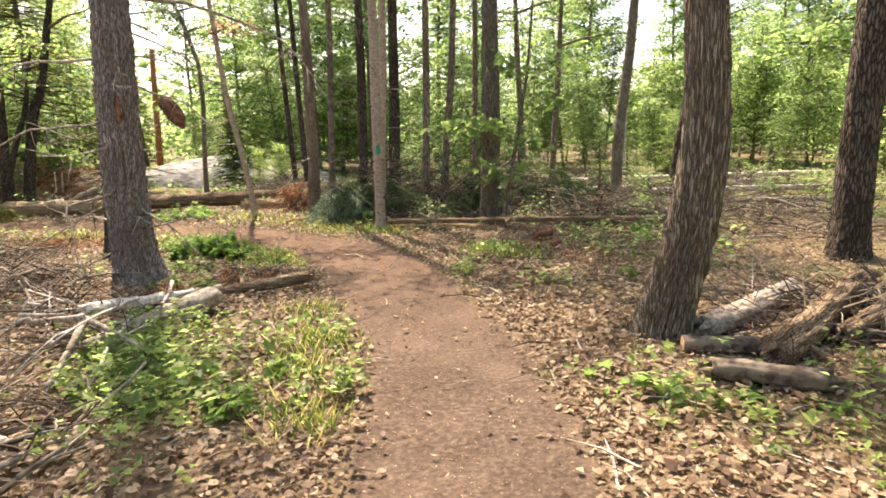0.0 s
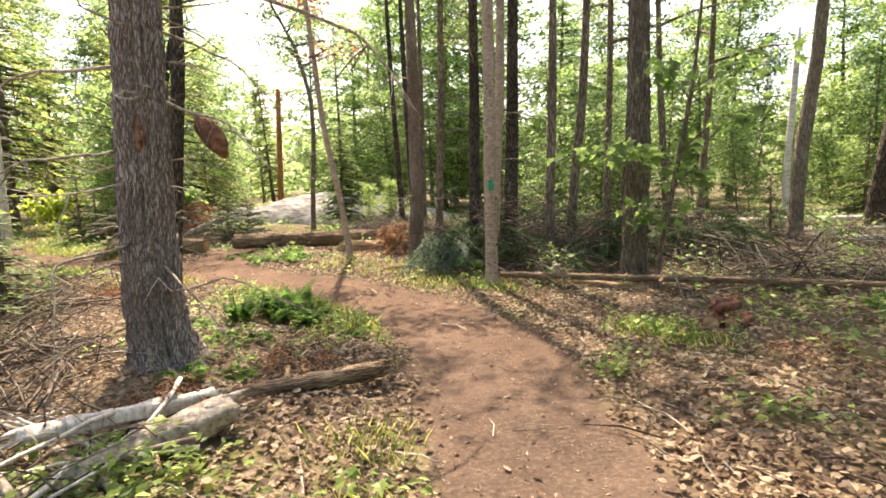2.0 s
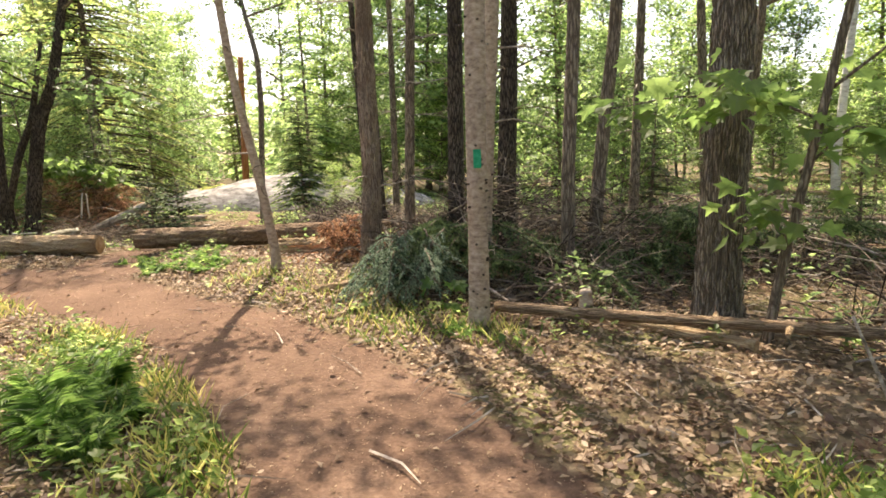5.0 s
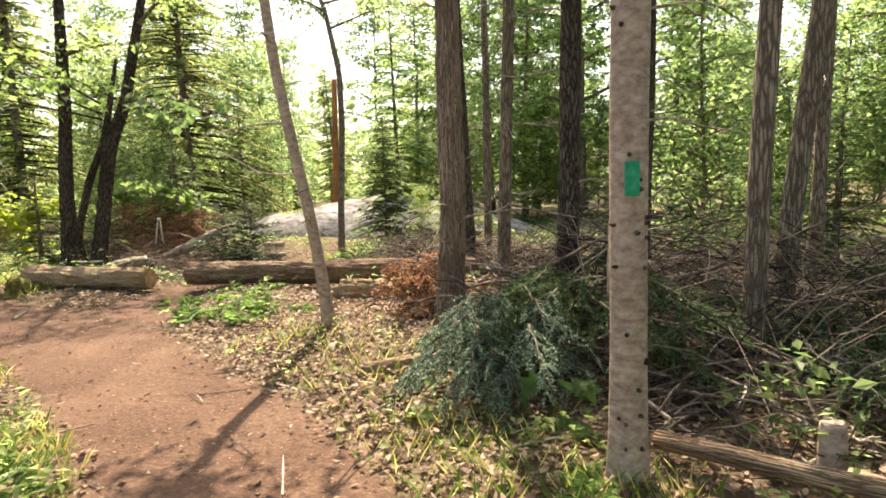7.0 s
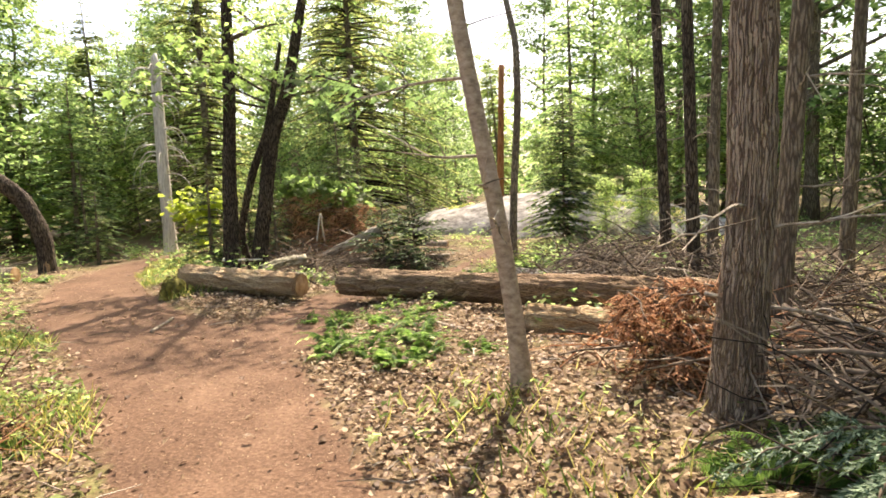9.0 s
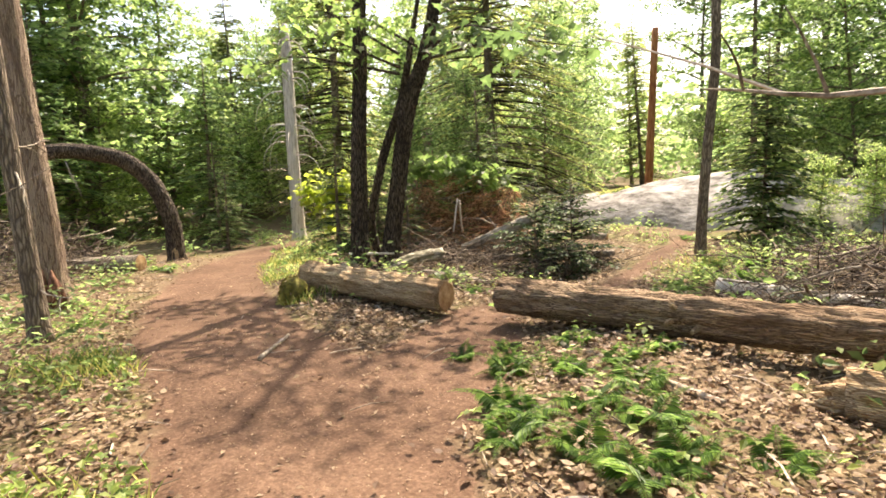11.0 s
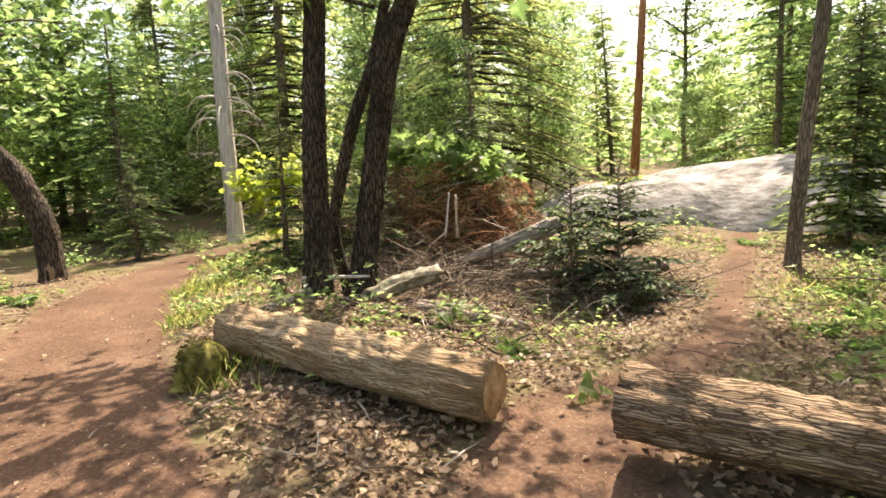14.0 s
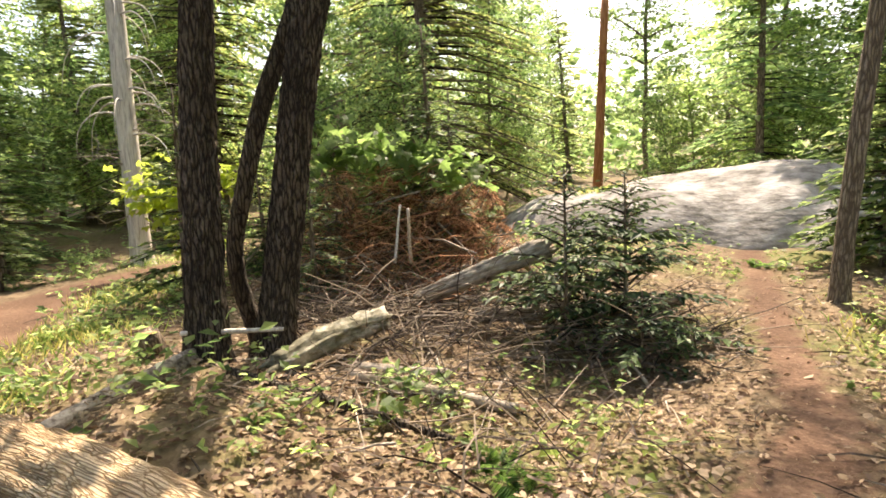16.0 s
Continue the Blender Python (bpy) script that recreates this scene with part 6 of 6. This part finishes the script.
def litter():
    x, y, rng = near_points(150000, 21, 3.6)
    g = trail_gap(x, y) + rng.normal(0, 0.08, len(x))
    keep = (g > 0.02) | (rng.uniform(0, 1, len(x)) < 0.02)
    x, y = x[keep], y[keep]
    n = len(x)
    z = height(x, y) + rng.uniform(0.004, 0.035, n)
    d = rand_dirs(n, rng, 0.9)
    nn = np.array([0, 0, 1.0]) + rng.normal(0, 0.38, (n, 3))
    L = rng.uniform(0.022, 0.062, n)
    small = kites(np.stack([x, y, z], -1), d, nn, L, L * rng.uniform(0.45, 0.8, n), 0.2)
    x, y, rng = near_points(46000, 25, 2.6)
    g = trail_gap(x, y) + rng.normal(0, 0.1, len(x))
    keep = (g > 0.05) | (rng.uniform(0, 1, len(x)) < 0.004)
    x, y = x[keep], y[keep]
    n = len(x)
    L = rng.uniform(0.03, 0.078, n)
    big = ovals(np.stack([x, y, height(x, y) + rng.uniform(0.012, 0.045, n)], -1), rand_dirs(n, rng, 0.7), np.array([0, 0, 1.0]) + rng.normal(0, 0.3, (n, 3)),
                L, L * rng.uniform(0.4, 0.7, n), rng.uniform(-0.25, 0.45, n))
    tagged(new("leaf_litter", make_mesh("leaf_litter", [small, big], M["litter"])),
           "dry tan and brown fallen leaves on the ground", "leaf litter", kind="stuff")


def twig_scatter():
    x, y, rng = near_points(4200, 22, 4.0)
    g = trail_gap(x, y)
    pcs = []
    for px, py, gg in zip(x, y, g):
        if gg < 0.03 and rng.uniform() < 0.96:
            continue
        a, ln = rng.uniform(0, 6.28), rng.uniform(0.08, 0.5)
        qx, qy = px + math.cos(a) * ln, py + math.sin(a) * ln
        pcs.append(tube(np.array([[px, py, hz(px, py) + 0.015], [(px + qx) / 2 + rng.normal(0, 0.02), (py + qy) / 2, hz(px, py) + 0.03], [qx, qy, hz(qx, qy) + 0.015]]), np.array([0.006, 0.005, 0.002]) * rng.uniform(0.5, 1.4), 3, cap=False))
    tagged(new("fallen_twigs", make_mesh("fallen_twigs", pcs, M["stick"])), "thin dry twigs scattered on the leaf litter", "twigs", kind="stuff")


GREENS = [(-2.1, 3.6, 0.4, 110), (-2.35, 4.3, 0.4, 70), (-1.75, 3.2, 0.4, 70), (-9.6, 15.3, 1.0, 24), (-2.1, 4.0, 0.6, 45), (-1.3, 3.9, 0.5, 26), (-0.85, 4.3, 0.3, 24), (-1.5, 3.0, 0.6, 45), (-0.7, 3.3, 0.25, 24), (-2.3, 7.4, 0.7, 70), (-3.3, 6.5, 0.7, 60), (-2.2, 8.3, 0.5, 50), (-3.9, 8.7, 0.8, 90), (-4.5, 9.6, 0.6, 60),
          (1.2, 3.1, 0.35, 22), (1.9, 2.7, 0.7, 50), (2.6, 2.9, 0.6, 36), (0.75, 7.4, 0.5, 50), (1.1, 5.5, 0.3, 14), (0.25, 6.4, 0.2, 20), (-2.1, 10.3, 0.5, 14), (-3.4, 11.3, 0.8, 16), (-4.2, 11.7, 0.5, 8), (-5.5, 12.5, 0.8, 25),
          (-6.8, 10.4, 0.7, 70), (-8.9, 10.8, 0.8, 80), (-11, 11.2, 0.8, 70), (-7.0, 13.3, 0.5, 12), (-6.2, 13.7, 0.6, 16), (-10.1, 14.8, 0.8, 24), (-11.8, 14.2, 0.9, 60), (-13.3, 15.1, 0.7, 70), (-14.5, 16.3, 0.9, 90), (-9.0, 16.0, 0.8, 28),
          (-6.9, 17.3, 0.7, 130), (-7.0, 19.0, 0.8, 130), (-8.8, 20.5, 0.8, 60), (-14.7, 12.7, 0.8, 70), (-16.5, 17.5, 1.5, 160), (3, 9.6, 1.5, 90), (4.5, 11, 1.8, 90), (2.3, 8.0, 0.9, 60), (-1.35, 10.25, 0.25, 16), (-0.4, 9.8, 0.5, 7),
          (-6.8, 21.5, 1.0, 90), (-15, 20, 2.0, 150), (6.5, 12, 2.2, 110), (-10.8, 20.6, 1.0, 70)]


def undergrowth():
    rng = np.random.default_rng(31)
    P, D, N, L, Q, E, O, S = [], [], [], [], [], [], [], []
    for gx, gy, r, cnt in GREENS:
        for _ in range(cnt):
            x, y = gx + rng.normal(0, r * 0.55), gy + rng.normal(0, r * 0.55)
            if trail_gap(np.array(x), np.array(y)) < 0.03:
                continue
            z, h = hz(x, y), rng.uniform(0.03, 0.2)
            if rng.uniform() < 0.22:
                k = int(rng.integers(2, 5))
                d = rand_dirs(k, rng)
                Q.append(np.array([x, y, z + h]) + d * 0.03)
                E.append(d + (0, 0, -0.15))
                O.append(np.array([0, 0, 1.0]) + rng.normal(0, 0.25, (k, 3)))
                S.append(rng.uniform(0.035, 0.085, k))
            else:
                k = int(rng.integers(4, 10))
                d = rand_dirs(k, rng)
                P.append(np.array([x, y, z]) + np.stack([rng.normal(0, 0.03, k), rng.normal(0, 0.03, k), rng.uniform(0.02, h + 0.03, k)], -1))
                D.append(d + (0, 0, 0.2))
                N.append(np.array([0, 0, 1.0]) + rng.normal(0, 0.3, (k, 3)))
                L.append(rng.uniform(0.03, 0.08, k))
    c = np.concatenate
    tagged(new("seedlings", make_mesh("seedlings", [lobed(c(Q), c(E), c(O), c(S))], M["bright"])), "bright green maple seedlings among fallen leaves", "seedlings", kind="stuff")
    L = c(L)
    tagged(new("undergrowth", make_mesh("undergrowth", [kites(c(P), c(D), c(N), L, L * 0.6)], M["bright"])), "low green leafy undergrowth", "undergrowth", kind="stuff")


GRASSY = [(-1.6, 9.75, 0.35, 90), (-2.4, 10.15, 0.4, 80), (-0.9, 9.6, 0.25, 60), (-1.0, 4.2, 0.25, 200), (-0.95, 3.6, 0.25, 160), (-0.8, 2.9, 0.2, 140), (-1.2, 5.0, 0.3, 160), (-2.1, 7.8, 0.5, 800), (-3.0, 8.4, 0.5, 700), (-4.4, 9.5, 0.5, 500), (0.6, 7.6, 0.3, 240), (0.9, 7.2, 0.3, 160), (-1.0, 9.9, 0.25, 110), (-1.9, 10.1, 0.5, 200),
          (-3.0, 11.2, 0.7, 250), (-4.0, 11.8, 0.5, 150), (-6.5, 10.3, 0.5, 500), (-9.1, 11.0, 0.4, 400), (-11.9, 13.7, 0.5, 500), (-13.2, 14.8, 0.6, 700), (-14.6, 15.9, 0.8, 700), (-10.0, 13.4, 0.3, 150), (-17, 18.5, 1.5, 900), (-7.2, 18.5, 0.6, 400), (-5.6, 21.6, 1.0, 600)]


def grass():
    rng = np.random.default_rng(41)
    P, D, L = [], [], []
    for gx, gy, r, n in GRASSY:
        x, y = gx + rng.normal(0, r * 0.6, n), gy + rng.normal(0, r * 0.6, n)
        keep = trail_gap(x, y) > -0.03
        x, y = x[keep], y[keep]
        P.append(np.stack([x, y, height(x, y)], -1))
        D.append(rand_dirs(len(x), rng) * (0.6, 0.6, 0.3) + (0, 0, 0.9))
        L.append(rng.uniform(0.05, 0.2, len(x)))
    P, D, L = np.concatenate(P), np.concatenate(D), np.concatenate(L)
    tagged(new("grass", make_mesh("grass", [kites(P, D, rand_dirs(len(P), rng), L, 0.009, 0.1)], M["grass"])), "thin green and straw-coloured grass along the trail", "grass", kind="stuff")


def trail_debris():
    """Needles, bark crumbs and leaf bits trodden into the dirt."""
    rng = np.random.default_rng(23)
    x, y, rng = near_points(90000, 24, 3.5)
    keep = trail_gap(x, y) < 0.05
    x, y = x[keep][:16000], y[keep][:16000]
    n = len(x)
    L = rng.uniform(0.006, 0.022, n) * np.where(rng.uniform(0, 1, n) < 0.08, 2.2, 1)
    tagged(new("trail_debris", make_mesh("trail_debris", [kites(np.stack([x, y, height(x, y) + 0.003], -1), rand_dirs(n, rng, 0.3), np.array([0, 0, 1.0]) + rng.normal(0, 0.25, (n, 3)), L, L * rng.uniform(0.15, 0.6, n), 0.15)], M["litter"])),
           "small dry leaf bits and needles on the dirt trail", "debris", kind="stuff")


def shrub_layer():
    """Low bushes and brambles on the open ground away from the trail."""
    rng = np.random.default_rng(52)
    P, D, N, L = [], [], [], []
    got = 0
    while got < 620:
        x, y = rng.uniform(-24, 13), rng.uniform(4, 29)
        d = float(line_gap(np.array(x), np.array(y), CAMLINE))
        if d < 2.6 or float(trail_gap(np.array(x), np.array(y))) < 0.5 or ((x + 9.4) / 5.6) ** 2 + ((y - 24.3) / 2.6) ** 2 < 1 or rng.uniform() > (0.25 + d / 10):
            continue
        got += 1
        h, r, n = rng.uniform(0.12, 0.55), rng.uniform(0.2, 0.6), int(rng.integers(40, 95))
        a, q = rng.uniform(0, 6.28, n), np.sqrt(rng.uniform(0, 1, n)) * r
        P.append(np.stack([x + np.cos(a) * q, y + np.sin(a) * q, height(x + np.cos(a) * q, y + np.sin(a) * q) + h * rng.uniform(0.1, 1, n) * (1.1 - (q / r) ** 2 * 0.7)], -1))
        D.append(rand_dirs(n, rng))
        N.append(np.array([0, 0, 1.0]) + rng.normal(0, 0.4, (n, 3)))
        L.append(rng.uniform(0.05, 0.12, n))
    L = np.concatenate(L)
    tagged(new("low_shrubs", make_mesh("low_shrubs", [kites(np.concatenate(P), np.concatenate(D), np.concatenate(N), L, L * 0.55)], M["leaf"])), "low green bushes and brambles between the trees", "shrubs", kind="stuff")


shrub_layer()
litter()
trail_debris()
twig_scatter()
undergrowth()
grass()
